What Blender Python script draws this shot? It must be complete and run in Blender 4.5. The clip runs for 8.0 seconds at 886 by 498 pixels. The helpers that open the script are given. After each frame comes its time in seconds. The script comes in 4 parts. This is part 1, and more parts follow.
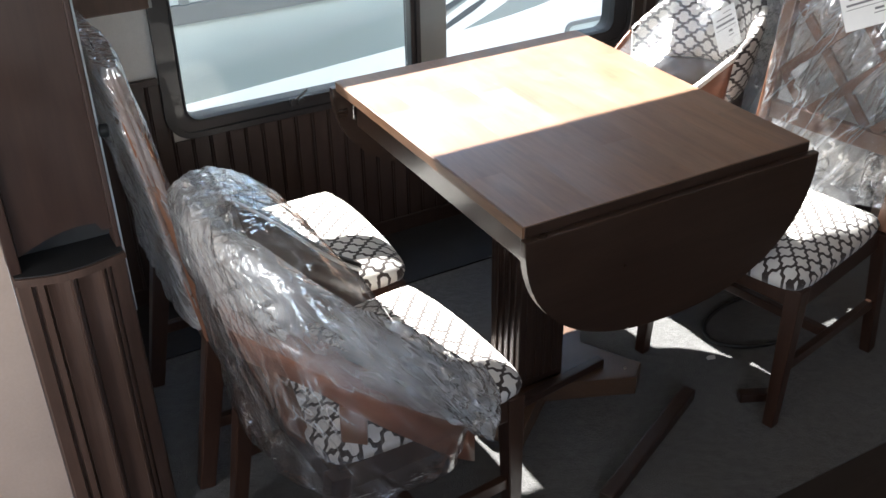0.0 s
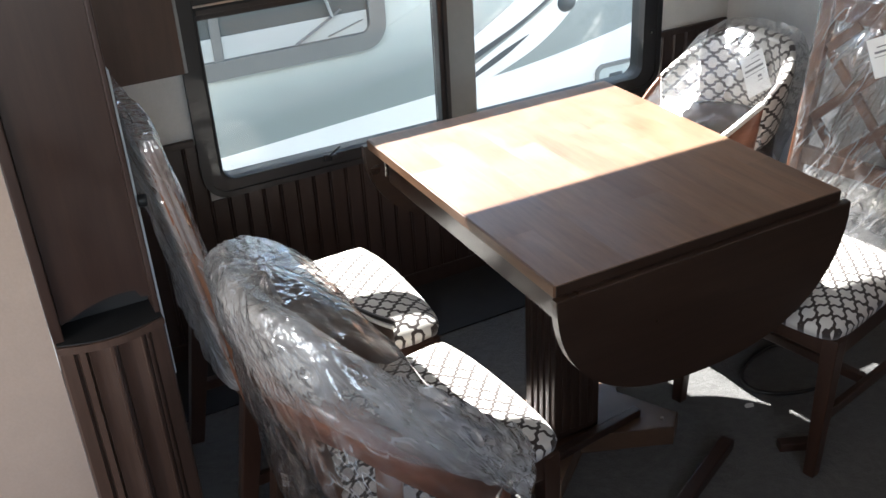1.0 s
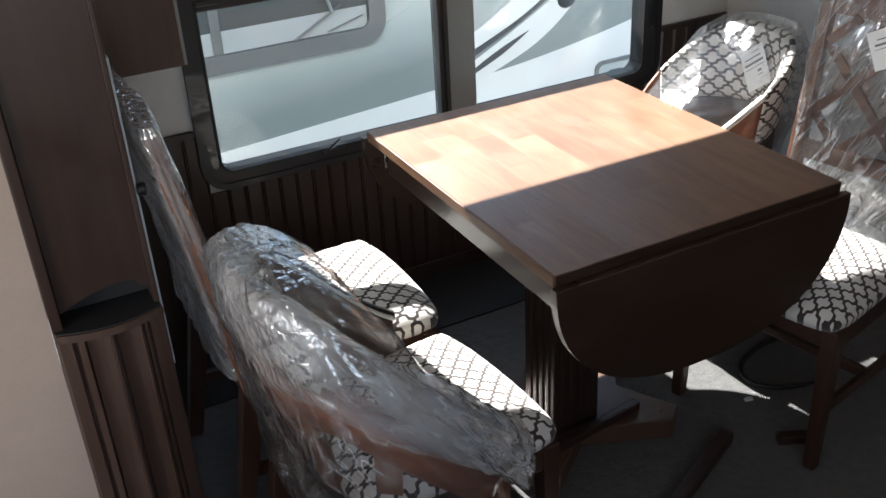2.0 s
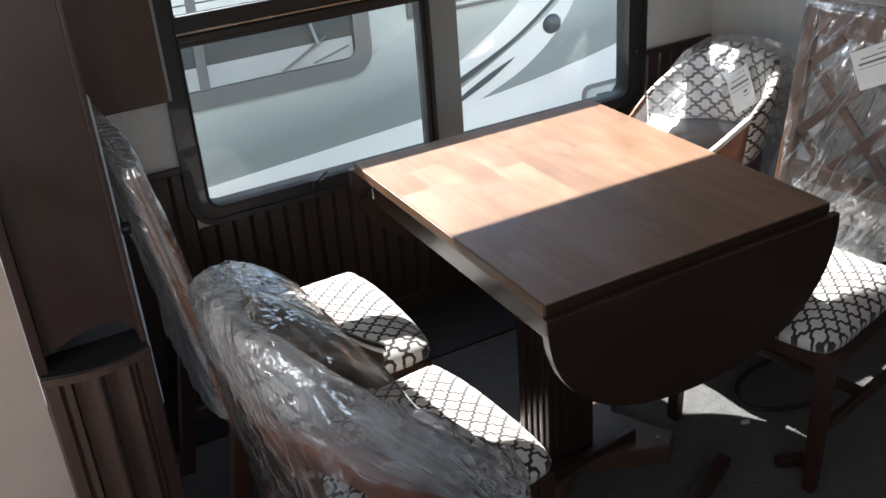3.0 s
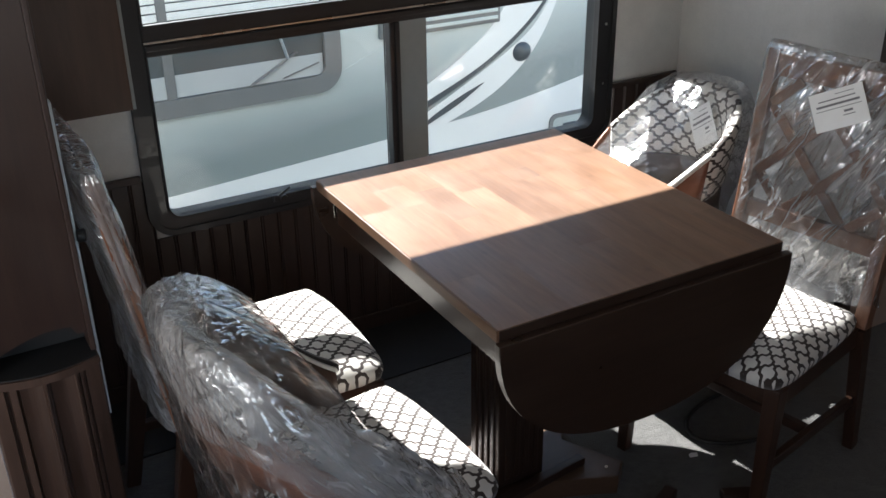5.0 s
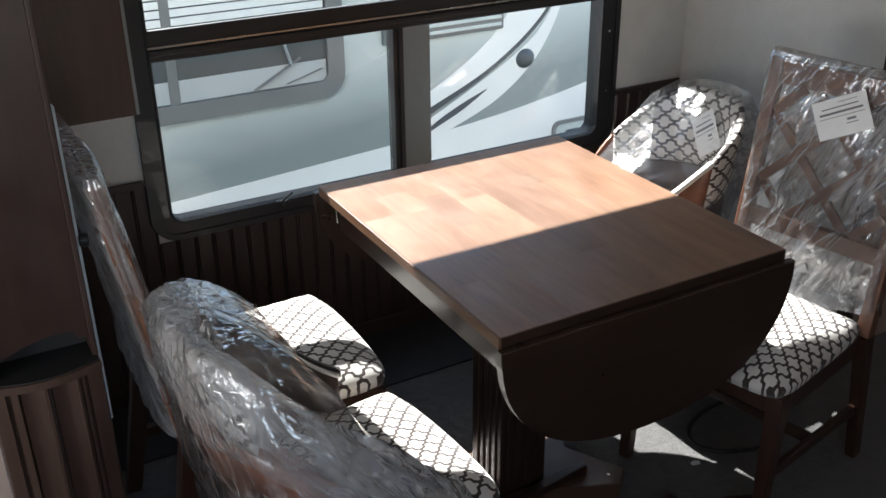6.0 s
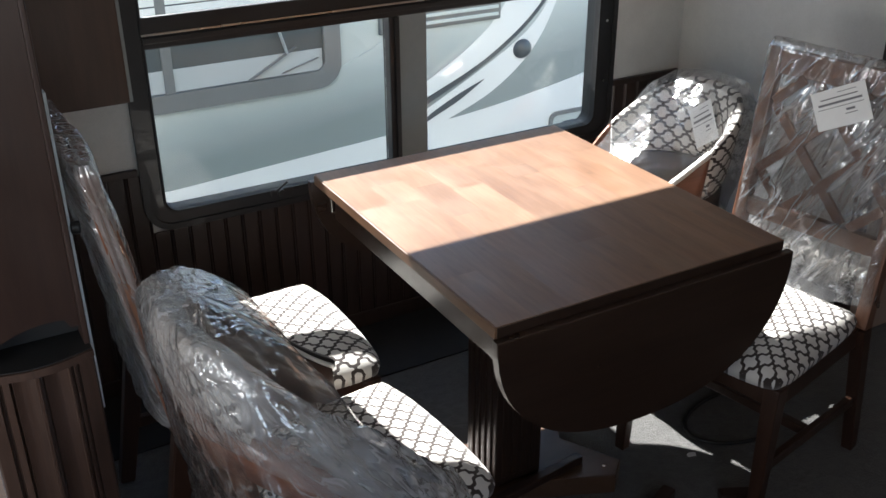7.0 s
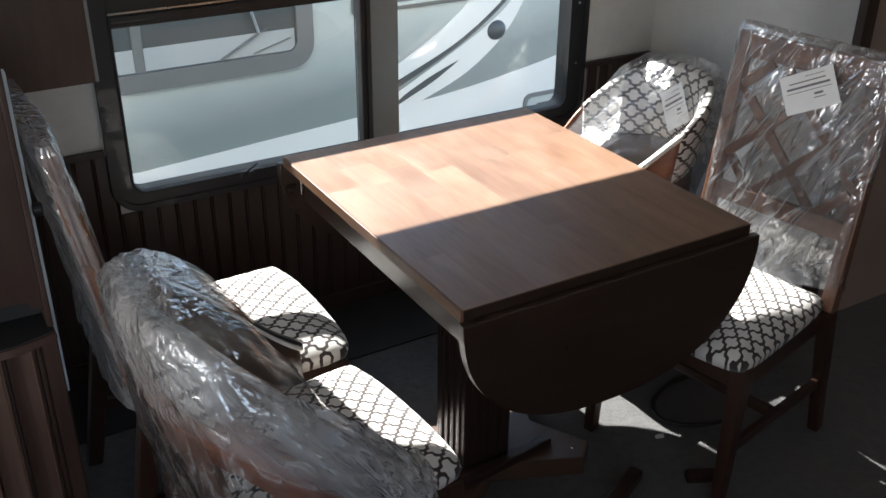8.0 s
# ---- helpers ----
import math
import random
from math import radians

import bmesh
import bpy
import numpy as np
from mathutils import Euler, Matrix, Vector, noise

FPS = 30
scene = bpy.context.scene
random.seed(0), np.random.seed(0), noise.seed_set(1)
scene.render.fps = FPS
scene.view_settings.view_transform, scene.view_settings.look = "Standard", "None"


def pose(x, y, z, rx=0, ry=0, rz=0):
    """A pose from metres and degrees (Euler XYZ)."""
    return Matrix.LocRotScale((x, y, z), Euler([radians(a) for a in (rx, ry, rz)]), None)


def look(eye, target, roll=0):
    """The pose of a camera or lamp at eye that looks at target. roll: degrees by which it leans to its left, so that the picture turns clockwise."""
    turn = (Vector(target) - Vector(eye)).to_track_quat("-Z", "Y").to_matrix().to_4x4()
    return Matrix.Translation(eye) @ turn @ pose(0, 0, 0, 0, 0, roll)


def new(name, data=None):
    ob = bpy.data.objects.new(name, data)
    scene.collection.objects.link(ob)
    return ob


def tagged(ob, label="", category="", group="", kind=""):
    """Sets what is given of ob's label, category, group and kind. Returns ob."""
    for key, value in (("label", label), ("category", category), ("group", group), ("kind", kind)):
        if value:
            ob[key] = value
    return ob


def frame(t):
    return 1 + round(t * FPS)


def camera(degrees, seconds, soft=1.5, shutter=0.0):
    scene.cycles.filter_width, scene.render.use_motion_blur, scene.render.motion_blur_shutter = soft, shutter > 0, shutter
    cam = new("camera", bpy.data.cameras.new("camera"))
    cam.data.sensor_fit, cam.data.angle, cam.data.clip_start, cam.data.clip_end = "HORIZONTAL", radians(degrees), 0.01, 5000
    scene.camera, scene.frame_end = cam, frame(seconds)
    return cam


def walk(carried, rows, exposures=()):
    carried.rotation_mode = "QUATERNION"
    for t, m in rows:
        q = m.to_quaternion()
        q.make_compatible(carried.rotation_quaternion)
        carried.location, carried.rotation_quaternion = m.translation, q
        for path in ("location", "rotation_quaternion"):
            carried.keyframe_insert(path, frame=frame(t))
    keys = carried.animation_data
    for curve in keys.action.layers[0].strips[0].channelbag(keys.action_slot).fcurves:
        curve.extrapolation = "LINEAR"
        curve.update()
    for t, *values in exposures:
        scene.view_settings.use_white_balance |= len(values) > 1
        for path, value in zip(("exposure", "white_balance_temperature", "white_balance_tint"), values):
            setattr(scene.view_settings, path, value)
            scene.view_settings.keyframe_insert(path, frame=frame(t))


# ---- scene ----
cam = camera(48.4, 8.0, soft=1.5)
BASE, KELVIN = 2.18, 6000
PATH = [
    (0, (-0.929, -1.367, 1.711), (-0.106, 0.133, 0.675), -1.0),
    (0.5, (-0.922, -1.365, 1.742), (-0.162, 0.165, 0.702), -3.9),
    (1, (-0.914, -1.367, 1.766), (-0.139, 0.199, 0.793), -3.4),
    (1.5, (-0.925, -1.376, 1.745), (-0.153, 0.185, 0.762), -2.9),
    (3, (-0.9, -1.362, 1.749), (-0.099, 0.218, 0.821), -4.5),
    (3.5, (-0.894, -1.361, 1.746), (-0.046, 0.204, 0.833), -3.4),
    (4, (-0.886, -1.368, 1.744), (-0.03, 0.183, 0.816), -3.2),
    (4.5, (-0.887, -1.371, 1.753), (-0.013, 0.18, 0.841), -1.3),
    (5, (-0.891, -1.374, 1.755), (-0.016, 0.186, 0.862), -0.8),
    (6.5, (-0.888, -1.37, 1.753), (-0.012, 0.198, 0.872), -0.5),
    (7, (-0.883, -1.362, 1.741), (-0.006, 0.196, 0.845), -0.3),
    (7.5, (-0.877, -1.367, 1.74), (0.0, 0.18, 0.824), -0.1),
    (8, (-0.861, -1.368, 1.742), (0.046, 0.153, 0.812), 0.5),
]
walk(cam, [(t, look(eye, target, roll)) for t, eye, target, roll in PATH],
     exposures=[(t, BASE + e, KELVIN, 10) for t, e in ((0.0, 0.82), (0.5, 0.82), (1.0, 0.66), (1.5, 0.42), (3.0, 0.08), (4.0, 0.0), (8.0, 0.0))])

# ---------------------------------------------------------------- light
SUN_WAY = Vector((0.125, -1.0, -0.83)).normalized()
world = bpy.data.worlds.new("daylight")
world.use_nodes = True
scene.world = world
wn = world.node_tree.nodes
sky = wn.new("ShaderNodeTexSky")
sky.sky_type = "NISHITA"
sky.sun_disc = False
sky.sun_elevation = math.asin(-SUN_WAY.z)
sky.sun_rotation = math.atan2(-SUN_WAY.x, -SUN_WAY.y)
world.node_tree.links.new(sky.outputs["Color"], wn["Background"].inputs["Color"])
wn["Background"].inputs["Strength"].default_value = 0.115
sun = new("sun", bpy.data.lights.new("sun", "SUN"))
sun.data.energy = 5.6
sun.data.angle = radians(0.6)
sun.data.color = (1.0, 0.95, 0.87)
sun.matrix_world = Matrix.Translation((0, 4, 8)) @ SUN_WAY.to_track_quat("-Z", "Y").to_matrix().to_4x4()
# fill lamp added at an unseen window in the aisle wall behind the camera
aisle_light = new("aisle_fill", bpy.data.lights.new("aisle_fill", "AREA"))
aisle_light.data.shape = "RECTANGLE"
aisle_light.data.size, aisle_light.data.size_y = 1.1, 0.7
aisle_light.data.energy = 1.2
aisle_light.data.color = (1.0, 0.965, 0.92)
aisle_light.matrix_world = pose(-0.9, -2.38, 1.35, 90, 0, 0)
# fill lamp added at the left end wall, in an unseen window opening
end_light = new("end_fill", bpy.data.lights.new("end_fill", "AREA"))
end_light.data.shape = "RECTANGLE"
end_light.data.size, end_light.data.size_y = 1.2, 0.7
end_light.data.energy = 7
end_light.data.color = (1.0, 0.965, 0.92)
end_light.matrix_world = look((-2.58, -0.85, 0.92), (0.0, -0.85, 0.92))


# ---------------------------------------------------------------- materials
class Nodes:
    def __init__(self, name):
        self.mat = bpy.data.materials.new(name)
        self.mat.use_nodes = True
        self.tree = self.mat.node_tree
        self.bsdf = self.tree.nodes["Principled BSDF"]
        self.out = self.tree.nodes["Material Output"]

    def add(self, kind, **inputs):
        n = self.tree.nodes.new(kind)
        for key, value in inputs.items():
            sock = n.inputs[key.replace("_", " ")]
            self.put(sock, value)
        return n

    def put(self, sock, value):
        if isinstance(value, bpy.types.NodeSocket):
            self.tree.links.new(value, sock)
        else:
            sock.default_value = value

    def math(self, op, a, b=0.0, c=None):
        n = self.tree.nodes.new("ShaderNodeMath")
        n.operation = op
        self.put(n.inputs[0], a)
        self.put(n.inputs[1], b)
        if c is not None:
            self.put(n.inputs[2], c)
        return n.outputs[0]

    def mix(self, f, a, b, blend="MIX"):
        n = self.tree.nodes.new("ShaderNodeMix")
        n.data_type = "RGBA"
        n.blend_type = blend
        self.put(n.inputs[0], f)
        self.put(n.inputs[6], a)
        self.put(n.inputs[7], b)
        return n.outputs[2]

    def ramp(self, f, lo, hi, a=0.0, b=1.0):
        n = self.tree.nodes.new("ShaderNodeMapRange")
        n.clamp = True
        for i, v in enumerate((f, lo, hi, a, b)):
            self.put(n.inputs[i], v)
        return n.outputs[0]

    def coords(self, scale=(1, 1, 1), which="Object", shift=None):
        t = self.tree.nodes.new("ShaderNodeTexCoord")
        m = self.tree.nodes.new("ShaderNodeMapping")
        m.inputs["Scale"].default_value = scale
        self.tree.links.new(t.outputs[which], m.inputs["Vector"])
        if shift is not None:
            self.put(m.inputs["Location"], shift)
        return m.outputs[0]

    def noise(self, vec, scale, detail=4.0, rough=0.55, dist=0.0):
        n = self.add("ShaderNodeTexNoise", Vector=vec, Scale=scale, Detail=detail, Roughness=rough, Distortion=dist)
        return n.outputs["Fac"]

    def bump(self, height, strength, distance=0.01):
        n = self.add("ShaderNodeBump", Height=height, Strength=strength, Distance=distance)
        self.put(self.bsdf.inputs["Normal"], n.outputs[0])
        return n.outputs[0]

    def set(self, **kw):
        for k, v in kw.items():
            self.put(self.bsdf.inputs[k.replace("_", " ")], v)
        return self.mat


def rgb(r, g, b):
    return (r, g, b, 1.0)


def wood(name, light, dark, grain=(1, 14, 14), rough=0.35, coat=0.0, bump=0.08, vary=0.35, knots=False):
    """Stained, varnished wood, with its grain along the axis whose factor is the smallest."""
    n = Nodes(name)
    info = n.add("ShaderNodeObjectInfo")
    rnd = info.outputs["Random"]
    off = n.add("ShaderNodeCombineXYZ", X=n.math("MULTIPLY", rnd, 7.0), Y=n.math("MULTIPLY", rnd, 3.0), Z=n.math("MULTIPLY", rnd, 5.0)).outputs[0]
    v = n.coords(grain, "Object", off)
    big = n.noise(v, 2.2, 5, 0.6, 1.2)
    fine = n.noise(n.coords(tuple(g * 6 for g in grain), "Object", off), 3.0, 3, 0.6)
    blotch = n.noise(n.coords((1, 1, 1), "Object", off), 5.0, 3)
    f = n.math("ADD", n.math("MULTIPLY", big, 0.6), n.math("MULTIPLY", fine, 0.25))
    f = n.ramp(n.math("ADD", f, n.math("MULTIPLY", blotch, 0.25)), 0.35, 0.78)
    col = n.mix(f, rgb(*dark), rgb(*light))
    if knots:
        vor = n.add("ShaderNodeTexVoronoi", Vector=n.coords((1.4, 1.0, 1.0), "Object", off), Scale=7.0)
        pick = n.math("GREATER_THAN", n.add("ShaderNodeSeparateColor", Color=vor.outputs["Color"]).outputs[0], 0.72)
        near = n.ramp(n.math("ADD", vor.outputs["Distance"], n.math("MULTIPLY", fine, 0.06)), 0.04, 0.13, 0.45, 0.0)
        col = n.mix(n.math("MULTIPLY", near, pick), col, rgb(*(c * 0.45 for c in dark)))
    shade = n.ramp(rnd, 0, 1, 1.0 - vary, 1.0)
    col = n.mix(1.0, col, n.add("ShaderNodeCombineColor", Red=shade, Green=shade, Blue=shade).outputs[0], "MULTIPLY")
    n.bump(n.math("ADD", fine, big), bump, 0.004)
    n.set(Base_Color=col, Roughness=n.ramp(blotch, 0.3, 0.7, rough * 0.8, rough * 1.25), Coat_Weight=coat, Coat_Roughness=0.2)
    return n.mat


def plain(name, color, rough=0.5, metal=0.0, speck=0.12, scale=40.0, bump=0.05, coat=0.0):
    n = Nodes(name)
    v = n.coords()
    a = n.noise(v, scale, 4)
    b = n.noise(v, scale * 0.08, 3)
    f = n.math("ADD", n.math("MULTIPLY", a, 0.4), n.math("MULTIPLY", b, 0.6))
    lo = tuple(c * (1 - speck) for c in color)
    hi = tuple(min(1.0, c * (1 + speck)) for c in color)
    col = n.mix(n.ramp(f, 0.35, 0.65), rgb(*lo), rgb(*hi))
    n.bump(a, bump, 0.003)
    n.set(Base_Color=col, Roughness=n.ramp(b, 0.3, 0.7, rough * 0.85, min(1, rough * 1.15)), Metallic=metal, Coat_Weight=coat)
    return n.mat


def trellis(name, axes, pitch=0.050, which="Object"):
    """Cream woven fabric with a brown ogee trellis, laid over two of the object's axes."""
    n = Nodes(name)
    sep = n.add("ShaderNodeSeparateXYZ", Vector=n.coords((1, 1, 1), which))
    p, q = (sep.outputs[a] for a in axes)
    u = n.math("DIVIDE", n.math("ADD", p, q), pitch)
    w = n.math("DIVIDE", n.math("SUBTRACT", p, q), pitch)

    def family(a, b):
        wave = n.math("MULTIPLY", n.math("SINE", n.math("MULTIPLY", b, 4 * math.pi)), 0.052)
        fr = n.math("FRACT", n.math("ADD", n.math("ADD", a, wave), 50.0))
        d = n.math("ABSOLUTE", n.math("SUBTRACT", fr, 0.5))
        return n.math("SUBTRACT", 0.5, d)

    d = n.math("MINIMUM", family(u, w), family(w, u))
    weave = n.noise(n.coords((1, 1, 1)), 900.0, 2)
    soft = n.noise(n.coords((1, 1, 1)), 14.0, 3)
    edge = n.math("ADD", d, n.math("MULTIPLY", n.math("SUBTRACT", weave, 0.5), 0.03))
    line = n.ramp(edge, 0.104, 0.128)
    cream = n.mix(n.ramp(soft, 0.3, 0.7), rgb(0.55, 0.525, 0.48), rgb(0.65, 0.62, 0.57))
    brown = n.mix(weave, rgb(0.020, 0.013, 0.010), rgb(0.048, 0.034, 0.028))
    col = n.mix(line, brown, cream)
    n.bump(n.math("ADD", n.math("MULTIPLY", weave, 0.5), n.math("MULTIPLY", line, 0.6)), 0.25, 0.002)
    n.set(Base_Color=col, Roughness=0.9, Sheen_Weight=0.2)
    return n.mat


def film(name, haze, seed, gloss_gain=1.7, relief=0.42, rough=0.13, streak=1.0, turn=(0.5, 0.35, 0.2), stretch=(2.4, 2.4, 0.35)):
    """Thin polythene: see-through, with long creases that shine and milky patches where it doubles up."""
    n = Nodes(name)
    v = n.coords((1, 1, 1), "Object", (seed, seed * 2, 0))
    warp = n.noise(v, 6.0, 2, 0.5, 0.8)
    tilt = n.add("ShaderNodeMapping", Vector=v, Rotation=turn)
    lay = n.add("ShaderNodeMapping", Vector=tilt.outputs[0], Scale=stretch).outputs[0]
    crease = n.noise(lay, 9.0, 2, 0.5, 0.9)
    fine = n.noise(lay, 26.0, 2, 0.5, 0.7)
    ridge = n.math("MAXIMUM", n.math("SUBTRACT", 1.0, n.math("ABSOLUTE", n.math("MULTIPLY", n.math("SUBTRACT", crease, 0.5), 9.0))), 0.0)
    hair = n.math("MAXIMUM", n.math("SUBTRACT", 1.0, n.math("ABSOLUTE", n.math("MULTIPLY", n.math("SUBTRACT", fine, 0.5), 12.0))), 0.0)
    height = n.math("ADD", n.math("MULTIPLY", ridge, 0.8), n.math("ADD", n.math("MULTIPLY", warp, 2.2), n.math("MULTIPLY", hair, 0.14)))
    b = n.add("ShaderNodeBump", Height=height, Strength=relief, Distance=0.012).outputs[0]
    clear = n.add("ShaderNodeBsdfTransparent", Color=rgb(0.965, 0.97, 0.975)).outputs[0]
    gloss = n.add("ShaderNodeBsdfGlossy", Color=rgb(1, 1, 1), Roughness=rough, Normal=b).outputs[0]
    milk = n.add("ShaderNodeBsdfDiffuse", Color=rgb(0.86, 0.88, 0.9), Normal=b).outputs[0]
    thin = n.add("ShaderNodeBsdfTranslucent", Color=rgb(0.86, 0.88, 0.9), Normal=b).outputs[0]
    cloud = n.tree.nodes.new("ShaderNodeMixShader")
    n.put(cloud.inputs[0], 0.62), n.put(cloud.inputs[1], milk), n.put(cloud.inputs[2], thin)
    patch = n.ramp(n.noise(v, 3.2, 2, 0.5, 0.6), 0.36, 0.66)
    # Highlights along the creases are also painted in as white lines.
    lines = n.math("ADD", n.math("MULTIPLY", n.math("POWER", ridge, 3.0), 0.42), n.math("MULTIPLY", n.math("POWER", hair, 3.0), 0.10))
    where = n.ramp(n.noise(v, 5.5, 2, 0.5, 0.5), 0.44, 0.64, 0.10, 1.0)
    fold = n.math("ADD", n.math("MULTIPLY", patch, haze), n.math("MULTIPLY", n.math("MULTIPLY", lines, where), streak))
    fold = n.math("MINIMUM", n.math("ADD", fold, haze * 0.5), 0.88)
    a = n.tree.nodes.new("ShaderNodeMixShader")
    n.put(a.inputs[0], fold), n.put(a.inputs[1], clear), n.put(a.inputs[2], cloud.outputs[0])
    fres = n.add("ShaderNodeFresnel", IOR=1.5, Normal=b).outputs[0]
    g = n.math("MINIMUM", n.math("ADD", n.math("MULTIPLY", fres, gloss_gain), 0.03), 0.7)
    m = n.tree.nodes.new("ShaderNodeMixShader")
    n.put(m.inputs[0], g), n.put(m.inputs[1], a.outputs[0]), n.put(m.inputs[2], gloss)
    n.tree.links.new(m.outputs[0], n.out.inputs["Surface"])
    return n.mat


def glass(name, tint, gloss_rough=0.0):
    n = Nodes(name)
    clear = n.add("ShaderNodeBsdfTransparent", Color=rgb(*tint)).outputs[0]
    gl = n.add("ShaderNodeBsdfGlossy", Color=rgb(1, 1, 1), Roughness=gloss_rough).outputs[0]
    fres = n.add("ShaderNodeFresnel", IOR=1.45).outputs[0]
    m = n.tree.nodes.new("ShaderNodeMixShader")
    n.put(m.inputs[0], n.math("MULTIPLY", fres, 0.4)), n.put(m.inputs[1], clear), n.put(m.inputs[2], gl)
    n.tree.links.new(m.outputs[0], n.out.inputs["Surface"])
    return n.mat


def carpet_material():
    n = Nodes("carpet_pile")
    v = n.coords()
    tuft = n.noise(v, 260.0, 3, 0.7)
    clump = n.noise(v, 38.0, 4, 0.65)
    wear = n.noise(v, 3.0, 3)
    f = n.math("ADD", n.math("MULTIPLY", tuft, 0.5), n.math("MULTIPLY", clump, 0.5))
    col = n.mix(n.ramp(f, 0.36, 0.64), rgb(0.026, 0.025, 0.022), rgb(0.095, 0.090, 0.082))
    col = n.mix(n.ramp(wear, 0.35, 0.7, 0.0, 0.3), col, rgb(0.045, 0.043, 0.039))
    n.bump(f, 0.9, 0.012)
    n.set(Base_Color=col, Roughness=0.97, Sheen_Weight=0.3)
    return n.mat


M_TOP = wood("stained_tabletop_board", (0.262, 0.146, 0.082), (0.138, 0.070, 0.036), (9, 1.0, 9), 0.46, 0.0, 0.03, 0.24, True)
# Table wood below the top: far darker, its shade put into the colours.
M_WOOD = wood("shaded_stained_wood", (0.044, 0.025, 0.017), (0.022, 0.012, 0.008), (10, 10, 1.0), 0.36, 0.2, 0.04, 0.15)
M_LEAF = wood("shaded_leaf_wood", (0.042, 0.024, 0.016), (0.022, 0.012, 0.008), (1.0, 10, 10), 0.34, 0.2, 0.04, 0.1)
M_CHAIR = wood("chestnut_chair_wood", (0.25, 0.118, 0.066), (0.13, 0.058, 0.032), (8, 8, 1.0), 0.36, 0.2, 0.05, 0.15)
M_BENT = wood("polished_bent_wood", (0.30, 0.130, 0.078), (0.170, 0.070, 0.040), (1.0, 8, 8), 0.3, 0.3, 0.04, 0.1)
# Chair wood with shade put into the colour, for legs, frames and inner arm.
M_CHAIR_SHADED = wood("shaded_chair_frame_wood", (0.060, 0.028, 0.017), (0.030, 0.014, 0.009), (8, 8, 1.0), 0.36, 0.15, 0.05, 0.15)
M_BEAD = wood("beadboard_wood", (0.044, 0.026, 0.019), (0.022, 0.013, 0.010), (12, 12, 1.0), 0.42, 0.1, 0.04, 0.15)
M_PILASTER = wood("pilaster_wood", (0.092, 0.054, 0.039), (0.047, 0.026, 0.018), (12, 12, 1.0), 0.38, 0.15, 0.04, 0.1)
M_PANEL = wood("cabinet_panel_wood", (0.045, 0.024, 0.017), (0.024, 0.012, 0.009), (9, 9, 1.0), 0.4, 0.1, 0.03, 0.1)
M_VALANCE = wood("valance_wood", (0.085, 0.048, 0.032), (0.050, 0.027, 0.018), (9, 9, 1.0), 0.4, 0.1, 0.03, 0.1)
M_BASE = wood("stained_base_wood", (0.115, 0.067, 0.041), (0.070, 0.039, 0.024), (1.0, 9, 9), 0.4, 0.1, 0.04, 0.15)
M_SEAT = trellis("trellis_fabric_seat", ("X", "Y"), 0.047)
M_PAD = trellis("trellis_fabric_back", ("X", "Y"), 0.057, "UV")
M_FILM_A = film("clear_polythene", 0.18, 1.3, 2.0, 0.40, 0.12, 1.0)
M_FILM_E = film("snug_polythene", 0.06, 2.6, 0.45, 0.15, 0.12, 0.4)
M_FILM_F = film("cloudy_polythene", 0.34, 3.4, 2.2, 0.40, 0.13, 1.1)
M_FILM_B = film("bag_polythene", 0.035, 4.1, 1.8, 0.24, 0.13, 1.0, (0.0, 0.62, 0.0), (2.0, 2.0, 0.25))
M_FILM_C = film("doubled_polythene", 0.58, 7.7, 1.5, 0.34, 0.16, 0.7, (0.0, 0.62, 0.0), (2.0, 2.0, 0.3))
M_FILM_D = film("gathered_polythene", 0.46, 9.3, 2.6, 0.60, 0.12, 2.8, (0.0, 0.585, 0.0), (3.4, 3.4, 0.4))
# Pale colour that holds the sunlight on the tub chairs' arm edges.
M_LIT_EDGE = plain("pale_lit_arm_edge", (0.62, 0.60, 0.56), 0.8, 0, 0.08, 300, 0.2)
# Grey for reflections drawn as solid pieces on the trailer's window.
M_PANE_REFLECTION = plain("grey_pane_reflection", (0.46, 0.48, 0.47), 0.6, 0, 0.1, 5, 0.01)
M_RAIL = plain("dark_lacquered_rail", (0.020, 0.016, 0.014), 0.6, 0, 0.1)
M_BLACK = plain("black_powder_coat", (0.010, 0.010, 0.011), 0.46, 0.0, 0.2, 120, 0.03, 0.2)
# Rubber seals, and the plain black of floor strip, recess and pilaster top.
M_SEAL_FILL = plain("black_rubber_and_fill", (0.010, 0.010, 0.010), 0.65)
M_GREY_BAR = plain("grey_screen_frame", (0.225, 0.245, 0.245), 0.5, 0.0, 0.05)
M_CHROME = plain("brushed_metal", (0.62, 0.61, 0.58), 0.28, 1.0, 0.06)
M_WALL = plain("grey_beige_wall_vinyl", (0.58, 0.565, 0.53), 0.75, 0, 0.06, 160, 0.12)
M_WALL_TAN = plain("tan_wall_vinyl", (0.36, 0.275, 0.22), 0.7, 0, 0.06, 160, 0.12)
M_CEIL = plain("white_ceiling_panel", (0.60, 0.59, 0.56), 0.7)
M_CARPET = carpet_material()
M_VINYL = wood("dark_vinyl_plank", (0.034, 0.025, 0.019), (0.017, 0.012, 0.010), (1.0, 9, 9), 0.4, 0.0, 0.03, 0.3)
M_PAPER = plain("white_label_paper", (0.80, 0.80, 0.78), 0.6, 0, 0.03)
M_INK = plain("printed_ink", (0.17, 0.17, 0.175), 0.6)
M_TRIM_LIGHT = plain("pale_plastic_edge_trim", (0.55, 0.60, 0.63), 0.35, 0, 0.05)
M_RUBBER = plain("black_plastic_knob", (0.010, 0.010, 0.010), 0.45)
M_CORD = plain("black_cord_rubber", (0.012, 0.012, 0.012), 0.5)
